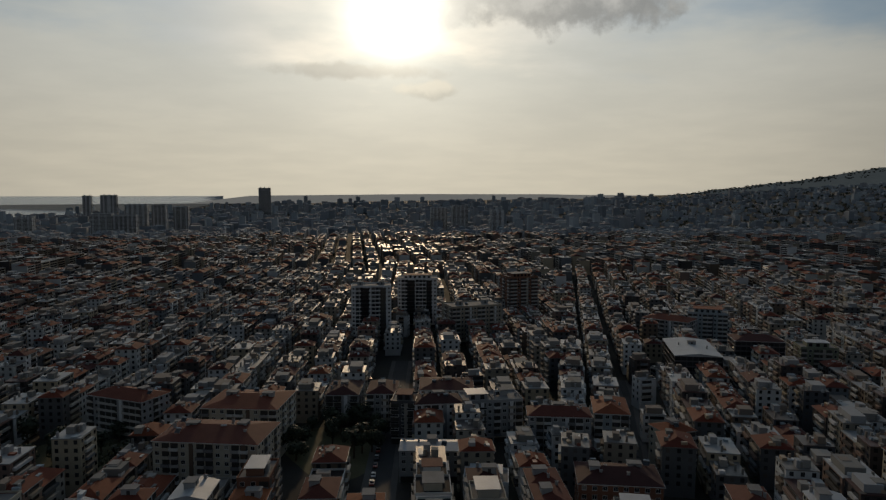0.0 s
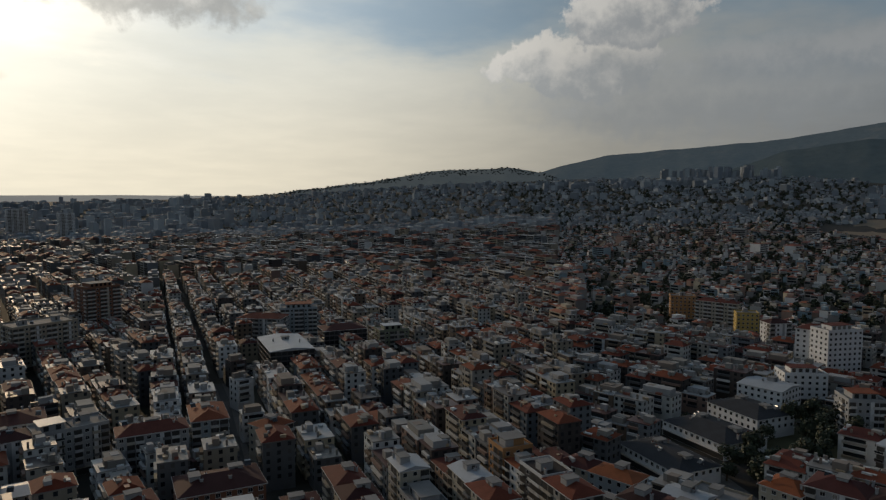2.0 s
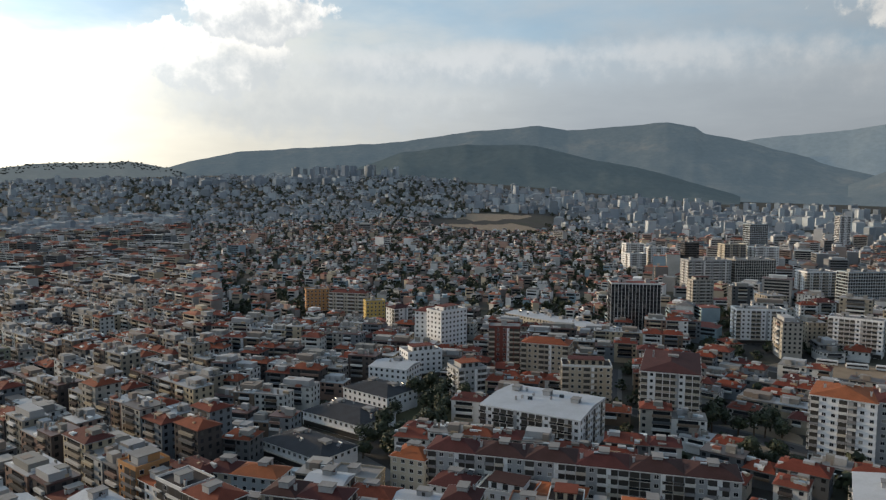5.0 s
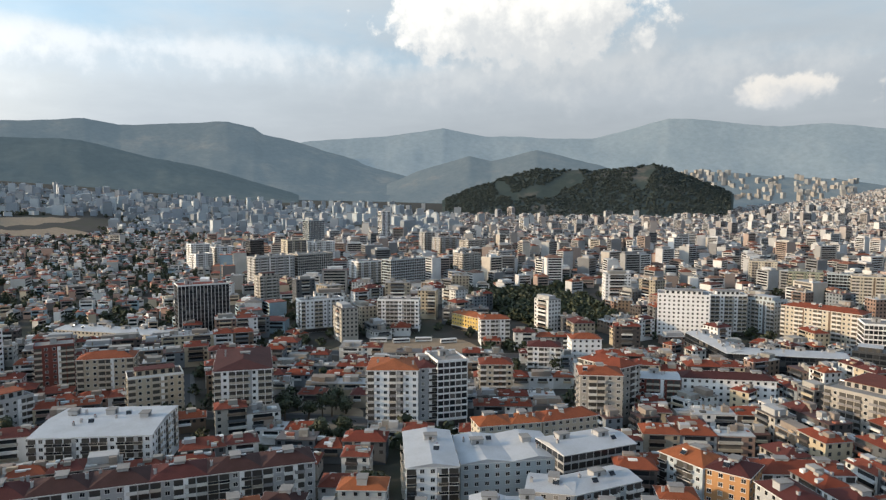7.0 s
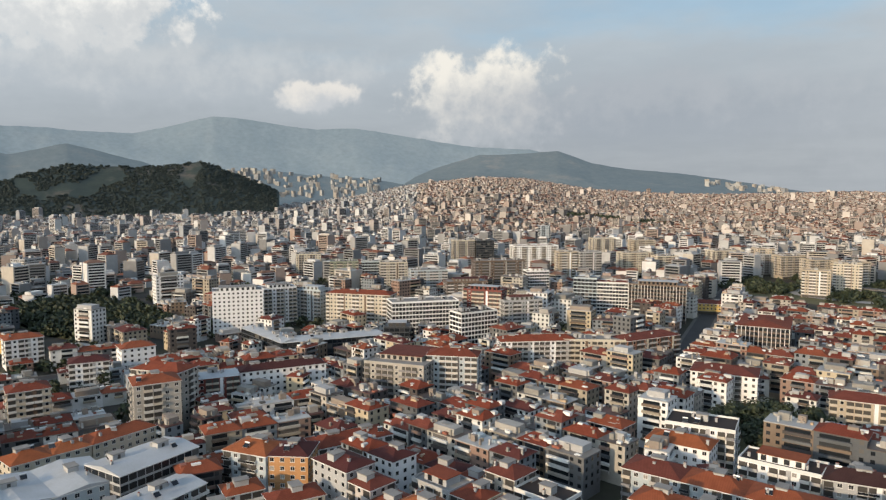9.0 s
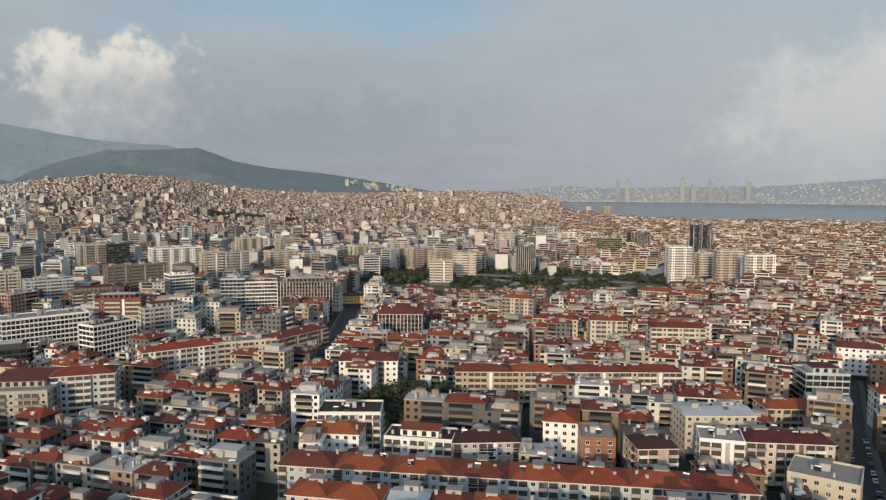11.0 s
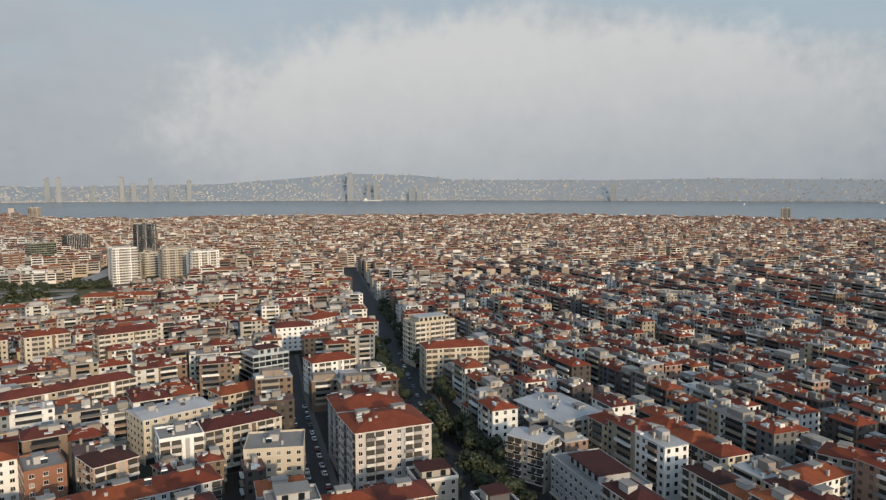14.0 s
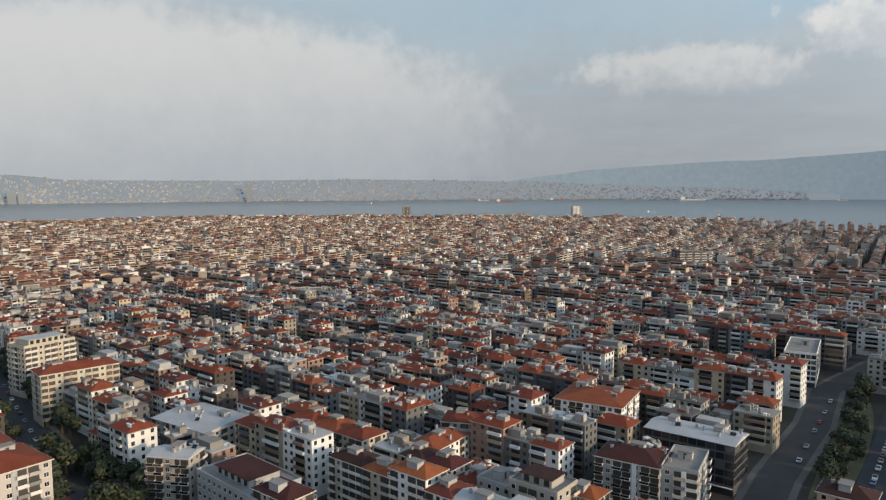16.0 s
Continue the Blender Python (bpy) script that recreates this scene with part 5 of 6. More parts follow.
def instances(name, template, faces, xf, mats, label, index=None):
    """One mesh from many scaled copies of a template: xf rows are x, y, z, turn, sx, sy, sz."""
    xf = np.asarray(xf, dtype=np.float64)
    if not len(xf):
        return None
    t = np.asarray(template, dtype=np.float64)
    c, s = np.cos(xf[:, 3])[:, None], np.sin(xf[:, 3])[:, None]
    lx, ly, lz = t[None, :, 0] * xf[:, 4, None], t[None, :, 1] * xf[:, 5, None], t[None, :, 2] * xf[:, 6, None]
    co = np.stack([xf[:, 0, None] + lx * c - ly * s, xf[:, 1, None] + lx * s + ly * c, xf[:, 2, None] + lz], -1).reshape(-1, 3)
    n, k = len(xf), len(t)
    loop = np.concatenate([np.array(f) for f in faces])
    size = np.array([len(f) for f in faces])
    loops = (loop[None, :] + (np.arange(n) * k)[:, None]).ravel()
    sizes = np.tile(size, n)
    me = bpy.data.meshes.new(name)
    me.vertices.add(len(co)), me.loops.add(len(loops)), me.polygons.add(len(sizes))
    me.vertices.foreach_set("co", co.ravel())
    me.loops.foreach_set("vertex_index", loops)
    me.polygons.foreach_set("loop_start", np.concatenate([[0], np.cumsum(sizes)[:-1]]))
    for m in mats:
        me.materials.append(m)
    if index is not None:
        me.polygons.foreach_set("material_index", np.tile(np.array(index), n))
    me.polygons.foreach_set("use_smooth", np.zeros(len(sizes), dtype=bool))
    me.update()
    me.validate()
    return tagged(new(name, me), label, "houses" if "tree" not in label else "trees", kind="stuff")


BOX = [(-.5, -.5, 0), (.5, -.5, 0), (.5, .5, 0), (-.5, .5, 0), (-.5, -.5, 1), (.5, -.5, 1), (.5, .5, 1), (-.5, .5, 1)]
BOX_F = [(0, 1, 5, 4), (1, 2, 6, 5), (2, 3, 7, 6), (3, 0, 4, 7), (4, 5, 6, 7)]
HIP = [(-.5, -.5, 0), (.5, -.5, 0), (.5, .5, 0), (-.5, .5, 0), (-.22, 0, 1), (.22, 0, 1)]
HIP_F = [(0, 1, 5, 4), (1, 2, 5), (2, 3, 4, 5), (3, 0, 4)]
CARD = [(-.5, 0, 0), (.5, 0, 0), (.5, 0, 1), (-.5, 0, 1)]


def town(name, homes, detail, mats, label):
    """Many houses as one piece of stuff for each kind of surface."""
    walls, hips, flats, huts, cards, bals, bits = [], [], [], [], [], [], []
    wall, tile, flat, hut = mats
    for x, y, w, d, rot, fl, tiled in homes:
        z = base_of(x, y, w, d, rot)
        h = fl * STOREY + 0.6
        c, s = math.cos(rot), math.sin(rot)
        walls.append((x, y, z - 1.5, rot, w, d, h + 1.5))
        if tiled:
            hips.append((x, y, z + h + 0.02, rot, w + 0.8, d + 0.9, min(2.8, 0.2 * min(w, d) + 0.2)))
            if detail > 1:
                flats.append((x, y, z + h - 0.25, rot, w + 1.0, d + 1.1, 0.25))
        else:
            flats.append((x, y, z + h - 0.25, rot, w + 0.25, d + 0.25, 0.32))
            if fill.random() < 0.45:
                huts.append((x + 0.1 * d * s, y - 0.1 * d * c, z + h, rot, w * fill.uniform(0.5, 0.85), d * 0.55, 2.6))
        for q in range(2 if detail > 1 else 1):
            if fill.random() < 0.85:
                u, v = fill.uniform(-0.32, 0.32) * w, fill.uniform(-0.2, 0.25) * d
                big = fill.uniform(0.5, 1.2)
                huts.append((x + u * c - v * s, y + u * s + v * c, z + h, rot, 3.6 * big, 2.8 * big, 2.5 * (0.7 + 0.4 * big)))
        if detail > 1:
            for q in range(3):
                u, v = fill.uniform(-0.45, 0.45) * w, fill.uniform(-0.4, 0.4) * d
                huts.append((x + u * c - v * s, y + u * s + v * c, z + h, rot, 0.8, 0.7, 2.2))
        for q in range((0, 2, 5)[detail]):
            u, v = fill.uniform(-0.45, 0.45) * w, fill.uniform(-0.42, 0.42) * d
            lift = 1.6 * (1 - abs(v) / (d / 2)) if tiled else 0.05
            bits.append((x + u * c - v * s, y + u * s + v * c, z + h + lift - 0.4, rot, fill.uniform(0.8, 3.6), fill.uniform(0.8, 2.4), fill.uniform(0.6, 1.5)))
        if detail == 0:
            continue
        cut = fill.uniform(-0.5, 0.5)
        wide = fill.uniform(0.35, 0.7)
        for k in range(1, fl):
            zz = z + 0.6 + k * STOREY
            for sd in (-1, 1):
                ox, oy = -sd * (d / 2 + 0.05) * s, sd * (d / 2 + 0.05) * c
                tr = rot if sd < 0 else rot + math.pi
                if detail == 1:
                    cards.append((x + ox, y + oy, zz + 0.3, tr, w * 0.84, 1, 1.75))
                    continue
                u = cut * w * (1 - wide)
                bx, by = x + u * c * -sd - sd * (d / 2 + 0.5) * s, y + u * s * -sd + sd * (d / 2 + 0.5) * c
                bals.append((bx, by, zz - 0.15, tr, w * wide, 1.1, 1.0))
                gx, gy = x + u * c * -sd + ox, y + u * s * -sd + oy
                cards.append((gx, gy, zz + 0.1, tr, w * wide * 0.9, 1, 2.2))
                n = max(1, int(d / 3))
                for i in range(n):
                    e = ((i + 0.5) / n - 0.5) * d
                    ex = sd * (w / 2 + 0.05)
                    cards.append((x + ex * c - e * s, y + ex * s + e * c, zz + 0.8, rot + sd * math.pi / 2, 1.3, 1, 1.5))
                n = max(1, int(w / 3))
                for i in range(n):
                    e = ((i + 0.5) / n - 0.5) * w
                    if abs(e - u) > w * wide / 2 + 0.7:
                        cards.append((x + e * c * -sd + ox, y + e * s * -sd + oy, zz + 0.9, tr, 1.4, 1, 1.4))
    instances(name + "_walls", BOX, BOX_F, walls, [wall, flat], label + ", plaster walls", [0, 0, 0, 0, 1])
    instances(name + "_tiled_roofs", HIP, HIP_F, hips, [tile], label + ", red tiled roofs")
    instances(name + "_flat_roofs", BOX, BOX_F, flats, [flat], label + ", flat grey roofs")
    instances(name + "_roof_huts", BOX, BOX_F, huts, [hut], label + ", pale stair huts and chimneys on roofs")
    instances(name + "_windows", CARD, [(0, 1, 2, 3)], cards, [far_glass], label + ", dark windows")
    instances(name + "_roof_clutter", BOX, BOX_F, bits, [town_bits], label + ", tanks and sheds on roofs")
    instances(name + "_balconies", BOX, BOX_F, bals, [far_wall], label + ", balcony fronts")


WALLS_BY_CHANCE = ["white"] * 4 + ["cream"] * 3 + ["grey"] * 3 + ["beige"] * 2 + ["greybeige"] * 3 + ["bluegrey"] * 2 + ["pink", "orange", "brick", "greypink", "dark"]
ring = [[] for _ in range(9)]
for home in HOMES:
    r = math.hypot(home[0], home[1])
    if r < 240:
        x, y, w, d, rot, fl, tiled = home
        roof = fill.choice(("tile", "tile", "tile", "orange", "maroon") if tiled else ("flat", "flat", "sheet", "maroon", "dark"))
        house(x, y, w, d, math.degrees(rot), fl, fill.choice(WALLS_BY_CHANCE), roof, "balc" if fill.random() < 0.75 else "win", plain=True)
    else:
        hill = 44 < bearing(home[0], home[1]) < 86 and r > 540
        brg = bearing(home[0], home[1])
        slope = 132 < brg < 181
        bay = brg > 176 and r > 720
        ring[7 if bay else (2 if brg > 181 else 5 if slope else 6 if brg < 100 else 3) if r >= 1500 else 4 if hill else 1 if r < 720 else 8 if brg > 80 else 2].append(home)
town("near_town", ring[1], 2, (far_wall, far_tile, far_flat, hut_wall), "dense apartment houses")
town("middle_town", ring[2], 1, (far_wall, far_tile, far_flat, hut_wall), "dense apartment houses farther off")
town("midtown", ring[8], 1, (mid_wall, bay_tile, far_flat, mid_wall), "pale mixed apartment houses farther off")
town("bay_town", ring[7], 1, (bay_wall, bay_tile, far_flat, bay_wall), "dense sunlit houses towards the bay")
town("hillside_town", ring[4], 1, (hill_wall, hill_roof, hill_roof, hill_wall), "small worn hillside houses")
town("slope_town", ring[5], 1, (slope_wall, bay_tile, hazy_distant_roof, slope_wall), "small pale houses packed on a slope")
# these two districts use the haze-tinted paints
town("western_town", ring[6], 0, (hazy_west_wall, hazy_west_roof, hazy_west_roof, hazy_west_wall), "hazy blue-grey far apartment blocks")
town("distant_town", ring[3], 1, (hazy_distant_wall, hazy_distant_roof, hazy_distant_roof, hazy_distant_wall), "distant houses of the town")

# ---- housing estates on the far slopes ----
est = random.Random(31)


def estate(label, b0, b1, r0, r1, count, high, wide, name, mat):
    blocks = []
    for i in range(count):
        b, r = est.uniform(b0, b1), est.uniform(r0, r1)
        z = SURFACE[label](b, r) if label else land(r * math.sin(radians(b)), r * math.cos(radians(b)))
        blocks.append((r * math.sin(radians(b)), r * math.cos(radians(b)), z - 10, est.uniform(-0.5, 0.5), est.uniform(*wide), est.uniform(12, 18), est.uniform(*high) + 10))
    instances("estate_blocks", BOX, BOX_F, blocks, [mat], name)


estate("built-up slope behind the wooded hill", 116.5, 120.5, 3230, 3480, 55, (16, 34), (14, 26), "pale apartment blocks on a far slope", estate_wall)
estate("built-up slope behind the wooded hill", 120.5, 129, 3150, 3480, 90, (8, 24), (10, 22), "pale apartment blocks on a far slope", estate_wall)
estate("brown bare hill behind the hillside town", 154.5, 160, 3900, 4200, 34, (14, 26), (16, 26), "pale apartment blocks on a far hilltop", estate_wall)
estate("", 52, 60.5, 2850, 3150, 46, (28, 52), (16, 24), "hazy apartment towers below the mountain", hazy_west_wall)
estate("", 40, 56, 2500, 2800, 70, (14, 26), (20, 40), "hazy apartment slabs below the mountain", hazy_west_wall)
estate("", 73, 97, 2350, 2700, 60, (14, 34), (16, 26), "hazy apartment towers at the foot of the hills", hazy_west_wall)

# ---- trees ----
bark = paint("bark", (0.09, 0.065, 0.045), 0.4)
leaf, n, b = stuff_material("leaves", 0.7)
n.join(worn(n, n.ramp(chance(n, True), [(0, (0.016, 0.026, 0.012)), (0.4, (0.028, 0.040, 0.017)), (0.75, (0.042, 0.054, 0.022)), (0.95, (0.065, 0.072, 0.03))], "CONSTANT"), 0.3, 0.3), b.inputs["Base Color"])
# leaf greens lightened towards blue: the haze over far woods is painted in
hazy_wood_leaf, n, b = stuff_material("hazy_woodland_leaves", 0.9)
n.join(worn(n, n.ramp(chance(n, True), [(0, (0.036, 0.048, 0.046)), (0.45, (0.046, 0.060, 0.056)), (0.8, (0.060, 0.072, 0.062))], "CONSTANT"), 0.3, 0.3), b.inputs["Base Color"])
tr = random.Random(5)


def leaf_cards(blobs, count, size):
    v, f = [], []
    for i in range(count):
        cx, cy, cz, q = tr.choice(blobs)
        p = Vector((tr.gauss(0, 1), tr.gauss(0, 1), tr.gauss(0, 1))).normalized() * q * tr.uniform(0.75, 1.05)
        nrm = (p.normalized() + Vector((tr.uniform(-.7, .7), tr.uniform(-.7, .7), tr.uniform(-.2, .7)))).normalized()
        a = nrm.orthogonal().normalized()
        o = nrm.cross(a)
        e = size * tr.uniform(0.6, 1.3)
        k = len(v)
        m = Vector((cx, cy, cz)) + p
        for da, do in ((-1, -0.7), (0.2, -1), (1, 0.1), (0.4, 0.9), (-0.8, 0.6)):
            v.append(tuple(m + a * da * e + o * do * e))
        f.append((k, k + 1, k + 2, k + 3, k + 4))
    return v, f


def trunk_mesh(height):
    v, f = [], []

    def limb(p, q, r0, r1):
        t = (q - p).normalized()
        a = t.orthogonal().normalized()
        o = t.cross(a)
        k = len(v)
        for m, r in ((p, r0), (q, r1)):
            v.extend(tuple(m + (a * math.cos(i * math.pi / 3) + o * math.sin(i * math.pi / 3)) * r) for i in range(6))
        f.extend((k + i, k + (i + 1) % 6, k + 6 + (i + 1) % 6, k + 6 + i) for i in range(6))

    top = Vector((0.1, 0.1, height * 0.5))
    limb(Vector((0, 0, -0.3)), top, 0.28, 0.18)
    for i in range(4):
        ang = i * 1.6 + tr.random()
        limb(top - Vector((0, 0, 0.3 * i)), top + Vector((math.cos(ang) * height * 0.22, math.sin(ang) * height * 0.22, height * 0.24)), 0.13, 0.05)
    return mesh("trunk", v, f, [bark])


KINDS = []
for i in range(4):
    hgt = (7.0, 8.5, 6.0, 9.5)[i]
    blobs = [(tr.uniform(-1.5, 1.5), tr.uniform(-1.5, 1.5), hgt * tr.uniform(0.5, 0.85), tr.uniform(1.1, 1.9)) for _ in range(9)]
    v, f = leaf_cards(blobs, 620, 0.29)
    KINDS.append((trunk_mesh(hgt), mesh("crown", v, f, [leaf])))


def tree(x, y, size=1.0):
    t, c = tr.choice(KINDS)
    root = new("tree")
    root.location, root.rotation_euler, root.scale = (x, y, land(x, y)), (0, 0, tr.uniform(0, 6.28)), (size * 1.4, size * 1.4, size * tr.uniform(1.1, 1.4))
    tagged(root, "dark green leafy tree standing among houses", "tree", "town trees")
    part("trunk", t, root), part("crown", c, root)


def grove(x, y, rx, ry, count, size=1.0):
    for i in range(count):
        a, q = tr.uniform(0, 6.28), math.sqrt(tr.random())
        tree(x + rx * q * math.cos(a), y + ry * q * math.sin(a), size * tr.uniform(0.75, 1.3))


grove(290, 150, 40, 20, 34, 1.05)
grove(238, 140, 8, 14, 6)
grove(112, -306, 24, 28, 46, 1.15)
grove(-34, 295, 20, 30, 20)
grove(-135, 285, 28, 28, 22)
grove(290, 0, 14, 14, 9)
grove(332, 12, 14, 20, 8)
grove(512, 70, 22, 16, 12)
grove(548, -10, 16, 20, 8)
grove(388, -108, 12, 18, 6)
grove(-330, -28, 95, 5, 44, 0.8)
grove(-425, -105, 12, 10, 10)
grove(-262, -122, 8, 12, 8)
grove(-130, -250, 5, 40, 18, 1.1)
grove(-120, -205, 6, 20, 8, 1.1)
for u in range(46):
    for side in (-13.0, -9.5, 10.0, 13.0):
        if tr.random() < 0.45:
            ax, ay = -112 - 0.245 * u * 8.5, -200 - u * 8.5
            tree(ax + side * 0.97 + tr.uniform(-1, 1), ay - side * 0.24 + tr.uniform(-3, 3), tr.uniform(0.9, 1.35))
grove(-165, -440, 6, 40, 6)
grove(-125, -380, 6, 20, 8)
grove(-112, -395, 8, 14, 6)
grove(10, -395, 14, 10, 8)
far_trees = []
for (gx, gy, rx, ry, k) in ((590, -190, 72, 50, 320), (660, -185, 60, 60, 260), (212, -778, 26, 14, 30), (75, -800, 18, 10, 20), (300, -760, 40, 30, 50), (20, -860, 30, 20, 30), (150, -880, 120, 14, 50), (-112, -850, 46, 14, 90), (320, -790, 60, 40, 60), (145, -745, 150, 30, 90), (140, -800, 30, 20, 40), (145, -850, 150, 25, 90), (127, -910, 30, 20, 30), (40, -1120, 40, 60, 50), (-459, -714, 25, 20, 20), (1080, -1700, 180, 55, 300), (760, -230, 60, 30, 40)):
    for i in range(k):
        a, q = tr.uniform(0, 6.28), math.sqrt(tr.random())
        far_trees.append((gx + rx * q * math.cos(a), gy + ry * q * math.sin(a)))
for b0, b1, r0, r1, k in ((44, 80, 550, 1800, 3000), (40, 66, 1750, 3000, 1800), (18, 44, 1700, 3300, 900), (84, 172, 450, 1600, 900), (-60, 44, 500, 2500, 350), (172, 300, 450, 1800, 320), (40, 124, 1700, 2700, 500), (190, 270, 300, 460, 60), (50, 84, 330, 560, 60), (78, 114, 240, 480, 420), (84, 150, 480, 800, 500)):
    for i in range(k):
        a, q = radians(tr.uniform(b0, b1)), math.sqrt(tr.uniform(r0 * r0, r1 * r1))
        if free(q * math.sin(a), q * math.cos(a), 3, 3, 0) and inland(q * math.sin(a), q * math.cos(a)):
            far_trees.append((q * math.sin(a), q * math.cos(a)))
wood_rows = []
for label, b0, b1, r0, r1, k in (("dark wooded hill with bare brown patches", 98.8, 120.8, 2370, 2848, 5200), ("hazy wooded ridge with trees along its crest", 20, 44, 4120, 4298, 420)):
    for i in range(k):
        b, r = tr.uniform(b0, b1), r0 + (r1 - r0) * tr.random() ** 0.7
        q = tr.uniform(6, 12)
        if noise.noise(Vector((b * 0.6, r * 0.006, 1.3))) > -0.4:
            wood_rows.append((r * math.sin(radians(b)), r * math.cos(radians(b)), SURFACE[label](b, r) - 1.0, tr.uniform(0, 6.28), q * 1.3, q * 1.3, q))
v, f = leaf_cards([(0, 0, 0.45, 0.3), (0.25, 0.1, 0.6, 0.26), (-0.25, 0.15, 0.55, 0.26), (0.05, -0.28, 0.5, 0.28), (0, 0.05, 0.8, 0.24)], 60, 0.11)
rows_ = []
for x, y in far_trees:
    q = tr.uniform(5.5, 10)
    rows_.append((x, y, land(x, y) - 0.6, tr.uniform(0, 6.28), q * tr.uniform(0.9, 1.3), q * tr.uniform(0.9, 1.3), q))
v2, f2 = leaf_cards([(0, 0, 0.45, 0.3), (0.2, 0.1, 0.6, 0.26), (-0.2, 0, 0.6, 0.26)], 26, 0.17)
instances("hill_woods", v2, f2, wood_rows, [hazy_wood_leaf], "dark woodland trees on the far hills")
instances("far_trees", v, f, rows_, [leaf], "scattered dark green trees among far houses")

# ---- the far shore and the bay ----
# far-shore walls and towers: colours greyed to blue in place of haze
hazy_shore_wall = many("hazy_shore_plaster", [(0.25, 0.265, 0.285), (0.29, 0.30, 0.31), (0.23, 0.245, 0.265), (0.27, 0.265, 0.27), (0.34, 0.345, 0.35), (0.215, 0.235, 0.26)], True, 0.15)
hazy_tower_wall = many("hazy_tower_cladding", [(0.16, 0.19, 0.22), (0.19, 0.215, 0.245), (0.175, 0.20, 0.23), (0.21, 0.23, 0.255)], False, 0.15, 0.7)
tr2 = random.Random(23)
front = []
for i in range(5200):
    b = tr2.uniform(168, 262)
    u = tr2.random() ** 1.6
    r = 4850 + 115 * u
    z = SURFACE["pale far shore rising behind the bay"](b, max(r, 4861))
    if z < 22:
        continue
    a = radians(b)
    hgt = tr2.uniform(1.5, 5) * (2.0 if u < 0.06 else 1.0)
    front.append((r * math.sin(a), r * math.cos(a), z - 8, -a, tr2.uniform(5, 15), 8, hgt + 8))
instances("far_shore_houses", BOX, BOX_F, front, [hazy_shore_wall], "pale far houses lining the opposite shore")


def skyscraper(b, w, top):
    a = radians(b)
    r = 4845
    root = new("skyscraper")
    root.location, root.rotation_euler = (r * math.sin(a), r * math.cos(a), 25.0), (0, 0, -a)
    tagged(root, "hazy grey glass tower on the far shore", "tower", "far towers")
    h, w = top - 25, w * 0.75
    part("body", wall_mesh(w, w * 0.7, h * 0.94, 1, hazy_tower_wall, 0), root)
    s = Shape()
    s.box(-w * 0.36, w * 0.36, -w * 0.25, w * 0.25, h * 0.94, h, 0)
    part("crown", s.done("crown", [hazy_tower_wall]), root)
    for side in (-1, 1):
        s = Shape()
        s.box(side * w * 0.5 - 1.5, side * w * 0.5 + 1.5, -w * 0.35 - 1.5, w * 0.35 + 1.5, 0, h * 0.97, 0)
        part("corner_pier", s.done("corner_pier", [hazy_tower_wall]), root)


skyscraper(176.3, 33, 176)
skyscraper(177.0, 33, 176)
skyscraper(179.2, 28, 127)
skyscraper(181.1, 34, 185)
skyscraper(181.9, 36, 147)
skyscraper(183.1, 31, 174)
skyscraper(185.8, 34, 167)
skyscraper(184.5, 28, 111)
skyscraper(198.1, 46, 219)
skyscraper(199.6, 36, 151)
skyscraper(200.2, 40, 151)
skyscraper(219.2, 42, 144)
skyscraper(203.1, 52, 104)
skyscraper(203.7, 40, 97)

hull_paint = many("ship_hull", [(0.10, 0.12, 0.15), (0.22, 0.10, 0.08), (0.45, 0.46, 0.47)], False, 0.2)


def ship(b, r, long):
    a = radians(b)
    root = new("ship")
    root.location, root.rotation_euler = (r * math.sin(a), r * math.cos(a), 27.0 * (r - 2400) / 2580 - 0.5), (0, 0, -a + 0.2)
    tagged(root, "ship with a long low hull lying in the bay", "ship", "ships in the bay")
    k, w, h = long / 2, long * 0.14, max(3.0, long * 0.05)
    v = [(-k, -w / 2, 0), (k * 0.85, -w / 2, 0), (k * 0.95, 0, 0), (k * 0.85, w / 2, 0), (-k, w / 2, 0)]
    v += [(-k, -w / 2, h), (k * 0.88, -w / 2, h), (k, 0, h * 1.25), (k * 0.88, w / 2, h), (-k, w / 2, h)]
    f = [(i, (i + 1) % 5, 5 + (i + 1) % 5, 5 + i) for i in range(5)] + [(5, 6, 7, 8, 9)]
    part("hull", mesh("hull", v, f, [hull_paint]), root)
    s = Shape()
    s.box(-k * 0.9, -k * 0.6, -w * 0.4, w * 0.4, h, h * 2.6, 0), s.box(-k * 0.82, -k * 0.72, -w * 0.15, w * 0.15, h * 2.6, h * 3.3, 0)
    part("superstructure", s.done("superstructure", [white]), root)


ship(239.7, 4323, 125)
ship(237.9, 4650, 76)
ship(254.1, 4700, 160)
ship(256.4, 2694, 48)
ship(251.1, 2971, 33)
ship(199.9, 4760, 125)
ship(243.8, 4740, 100)
ship(264.2, 4700, 54)
ship(229.0, 4100, 40)

# ---- vehicles ----
car_paint = many("car_paint", [(0.60, 0.60, 0.60), (0.55, 0.55, 0.56), (0.06, 0.06, 0.07), (0.30, 0.31, 0.32), (0.68, 0.68, 0.67), (0.25, 0.04, 0.03), (0.08, 0.12, 0.22)], False, 0.15, 0.3)
tyre_mat = paint("tyre_rubber", (0.03, 0.03, 0.03), 0.2)


def profile(pts, w, mat, name):
    v = [(x, -w / 2, z) for x, z in pts] + [(x, w / 2, z) for x, z in pts]
    k = len(pts)
    f = [tuple(range(k)), tuple(range(2 * k - 1, k - 1, -1))] + [(i, k + i, k + (i + 1) % k, (i + 1) % k) for i in range(k)]
    return mesh(name, v, f, [mat])


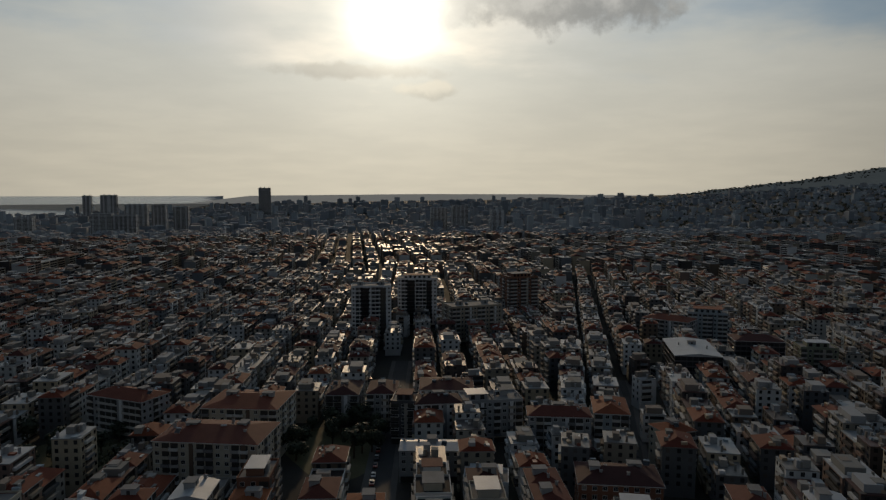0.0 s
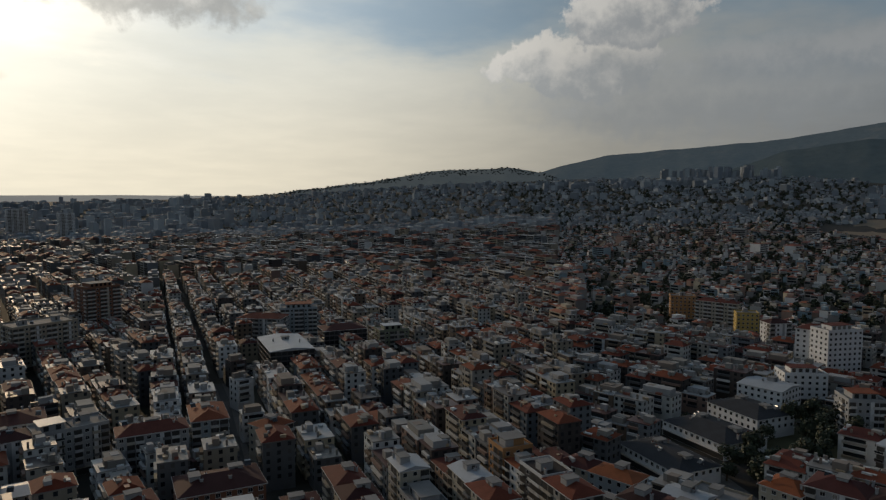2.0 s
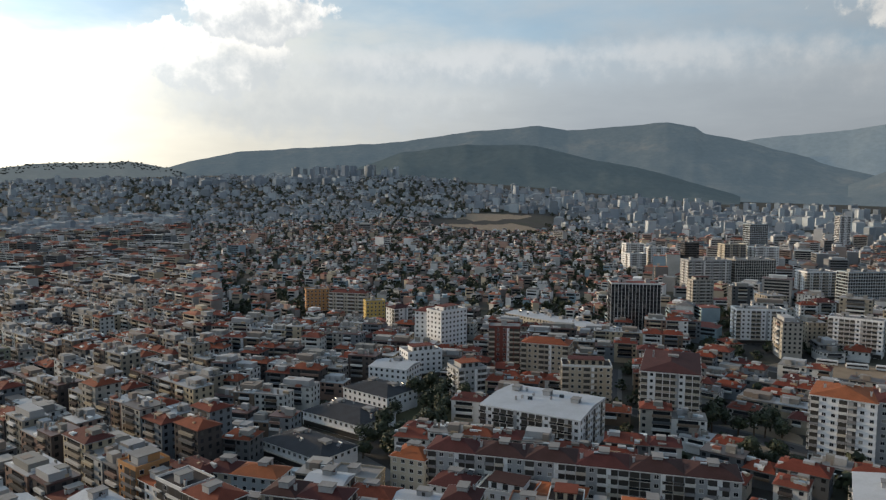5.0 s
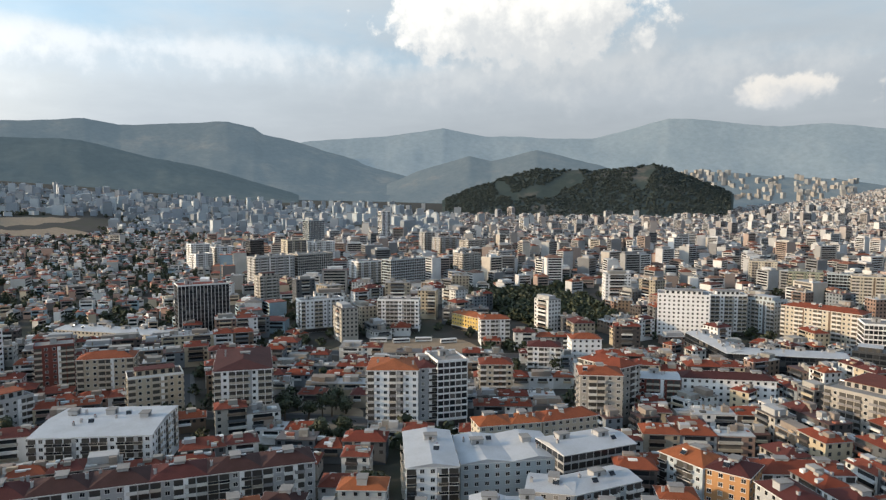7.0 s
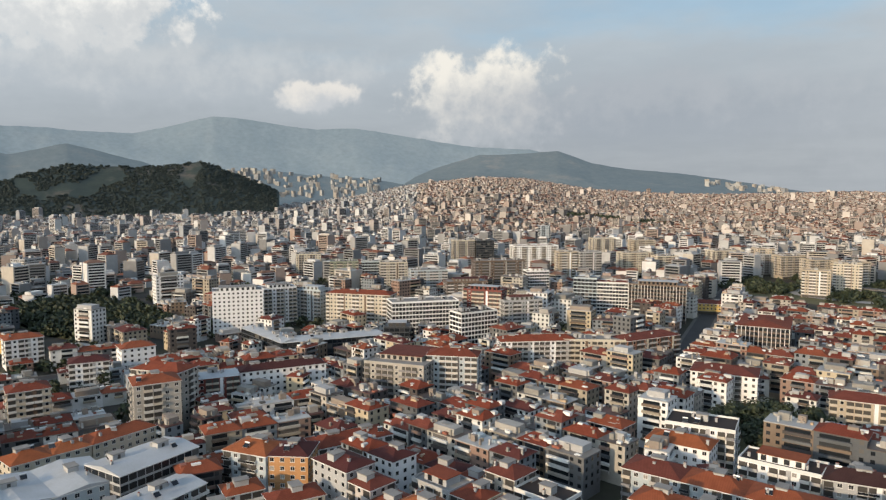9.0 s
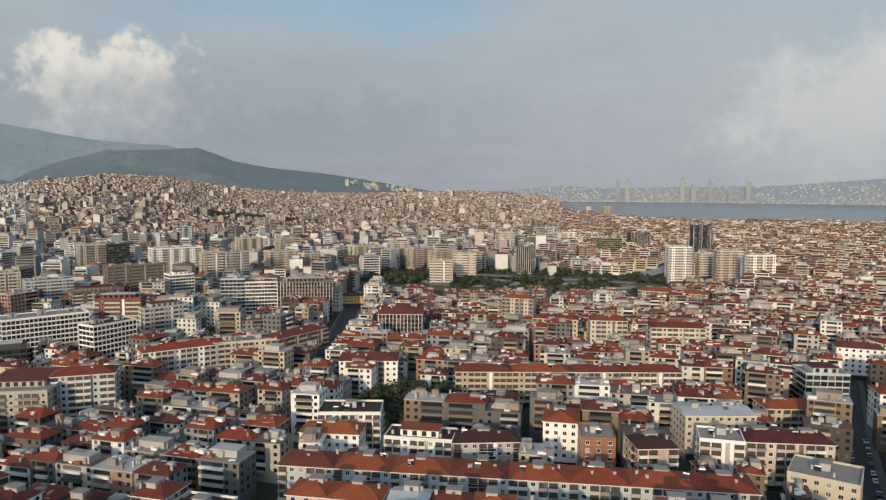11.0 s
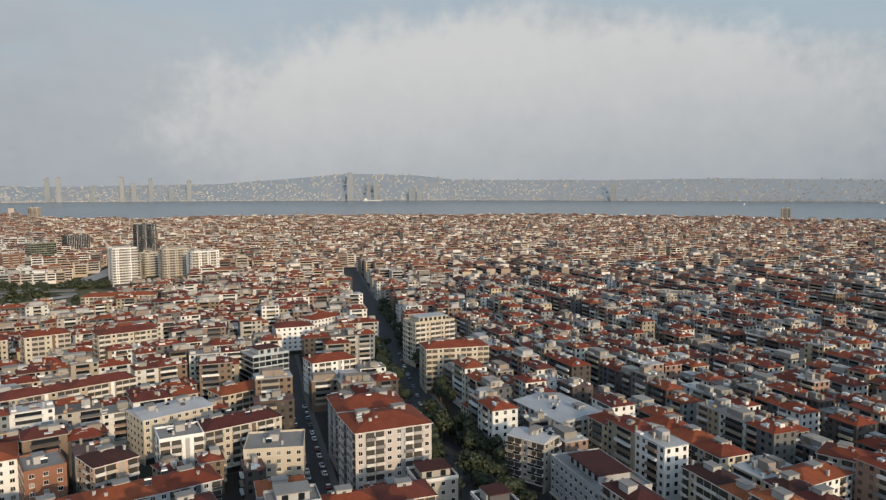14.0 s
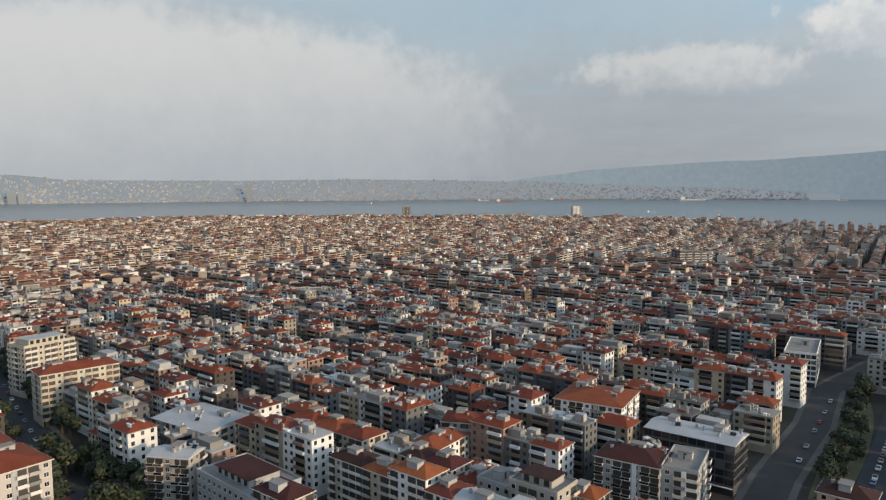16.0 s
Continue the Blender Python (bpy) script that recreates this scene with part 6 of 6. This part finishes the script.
BODY = profile([(-2.1, 0.35), (2.1, 0.35), (2.2, 0.7), (1.9, 0.9), (0.9, 0.98), (-1.9, 1.0), (-2.2, 0.8)], 1.76, car_paint, "body")
CABIN = profile([(1.0, 0.97), (0.35, 1.42), (-1.1, 1.46), (-1.8, 1.0)], 1.56, glass, "cabin")
ROOFP = profile([(0.32, 1.425), (-1.1, 1.465), (-1.05, 1.5), (0.28, 1.46)], 1.5, car_paint, "roof_panel")
WHEEL = mesh("wheel", [(0.32 * math.cos(i * math.pi / 5), y, 0.32 + 0.32 * math.sin(i * math.pi / 5)) for y in (-0.1, 0.1) for i in range(10)], [tuple(range(10))[::-1], tuple(range(10, 20))] + [(i, (i + 1) % 10, 10 + (i + 1) % 10, 10 + i) for i in range(10)], [tyre_mat])


def car(x, y, turn):
    root = new("car")
    root.location, root.rotation_euler = (x, y, land(x, y) + 0.17), (0, 0, turn)
    tagged(root, "small car parked on the street", "car", "parked cars")
    part("body", BODY, root), part("roof_panel", ROOFP, part("cabin", CABIN, root))
    for wx in (-1.35, 1.35):
        for wy in (-0.8, 0.8):
            part("wheel", WHEEL, root, (wx, wy, 0))


def kerb_cars(x0, y0, x1, y1, off, count):
    t = Vector((x1 - x0, y1 - y0))
    a, n = math.atan2(t.y, t.x), t.normalized()
    for i in range(count):
        u = (i + tr2.uniform(-0.2, 0.2)) / count
        car(x0 + t.x * u - n.y * off, y0 + t.y * u + n.x * off, a + (math.pi if off > 0 else 0) + tr2.gauss(0, 0.03))


kerb_cars(-13.5, 225, -12, 300, 3.0, 9)
kerb_cars(88, 262, 108, 345, 3.4, 9)
kerb_cars(-66, -240, -84, -351, 3.4, 13)
kerb_cars(-64, -232, -83, -345, -3.4, 12)
kerb_cars(-138, -330, -176, -450, 9, 13)
kerb_cars(-132, -300, -170, -430, -2, 9)
kerb_cars(-176, -450, -205, -560, -9, 8)
kerb_cars(-290, -12, -415, -8, 4, 15)
kerb_cars(-290, -12, -415, -8, -5, 13)
kerb_cars(-300, -46, -410, -46, -4.5, 6)
kerb_cars(302, -66, 330, 8, 3, 6)


def coach(x, y, turn):
    root = new("coach")
    root.location, root.rotation_euler = (x, y, 0.08), (0, 0, turn)
    tagged(root, "white coach parked on bare earth", "bus", "parked coaches")
    part("body", profile([(-5.9, 0.4), (5.9, 0.4), (6.0, 1.5), (5.8, 3.2), (-5.9, 3.3), (-6.0, 1.0)], 2.5, white, "body"), root)
    s = Shape()
    s.box(-5.4, 5.6, -1.265, 1.265, 1.6, 2.6, 0)
    part("window_band", s.done("window_band", [glass]), root)
    for wx in (-3.8, 3.9):
        for wy in (-1.15, 1.15):
            part("wheel", WHEEL, root, (wx, wy, 0.05))


for cx, cy, ct in ((492, -28, 1.5), (488, -44, 1.62), (490, -60, 1.5), (483, -77, 1.75)):
    coach(cx, cy, ct)
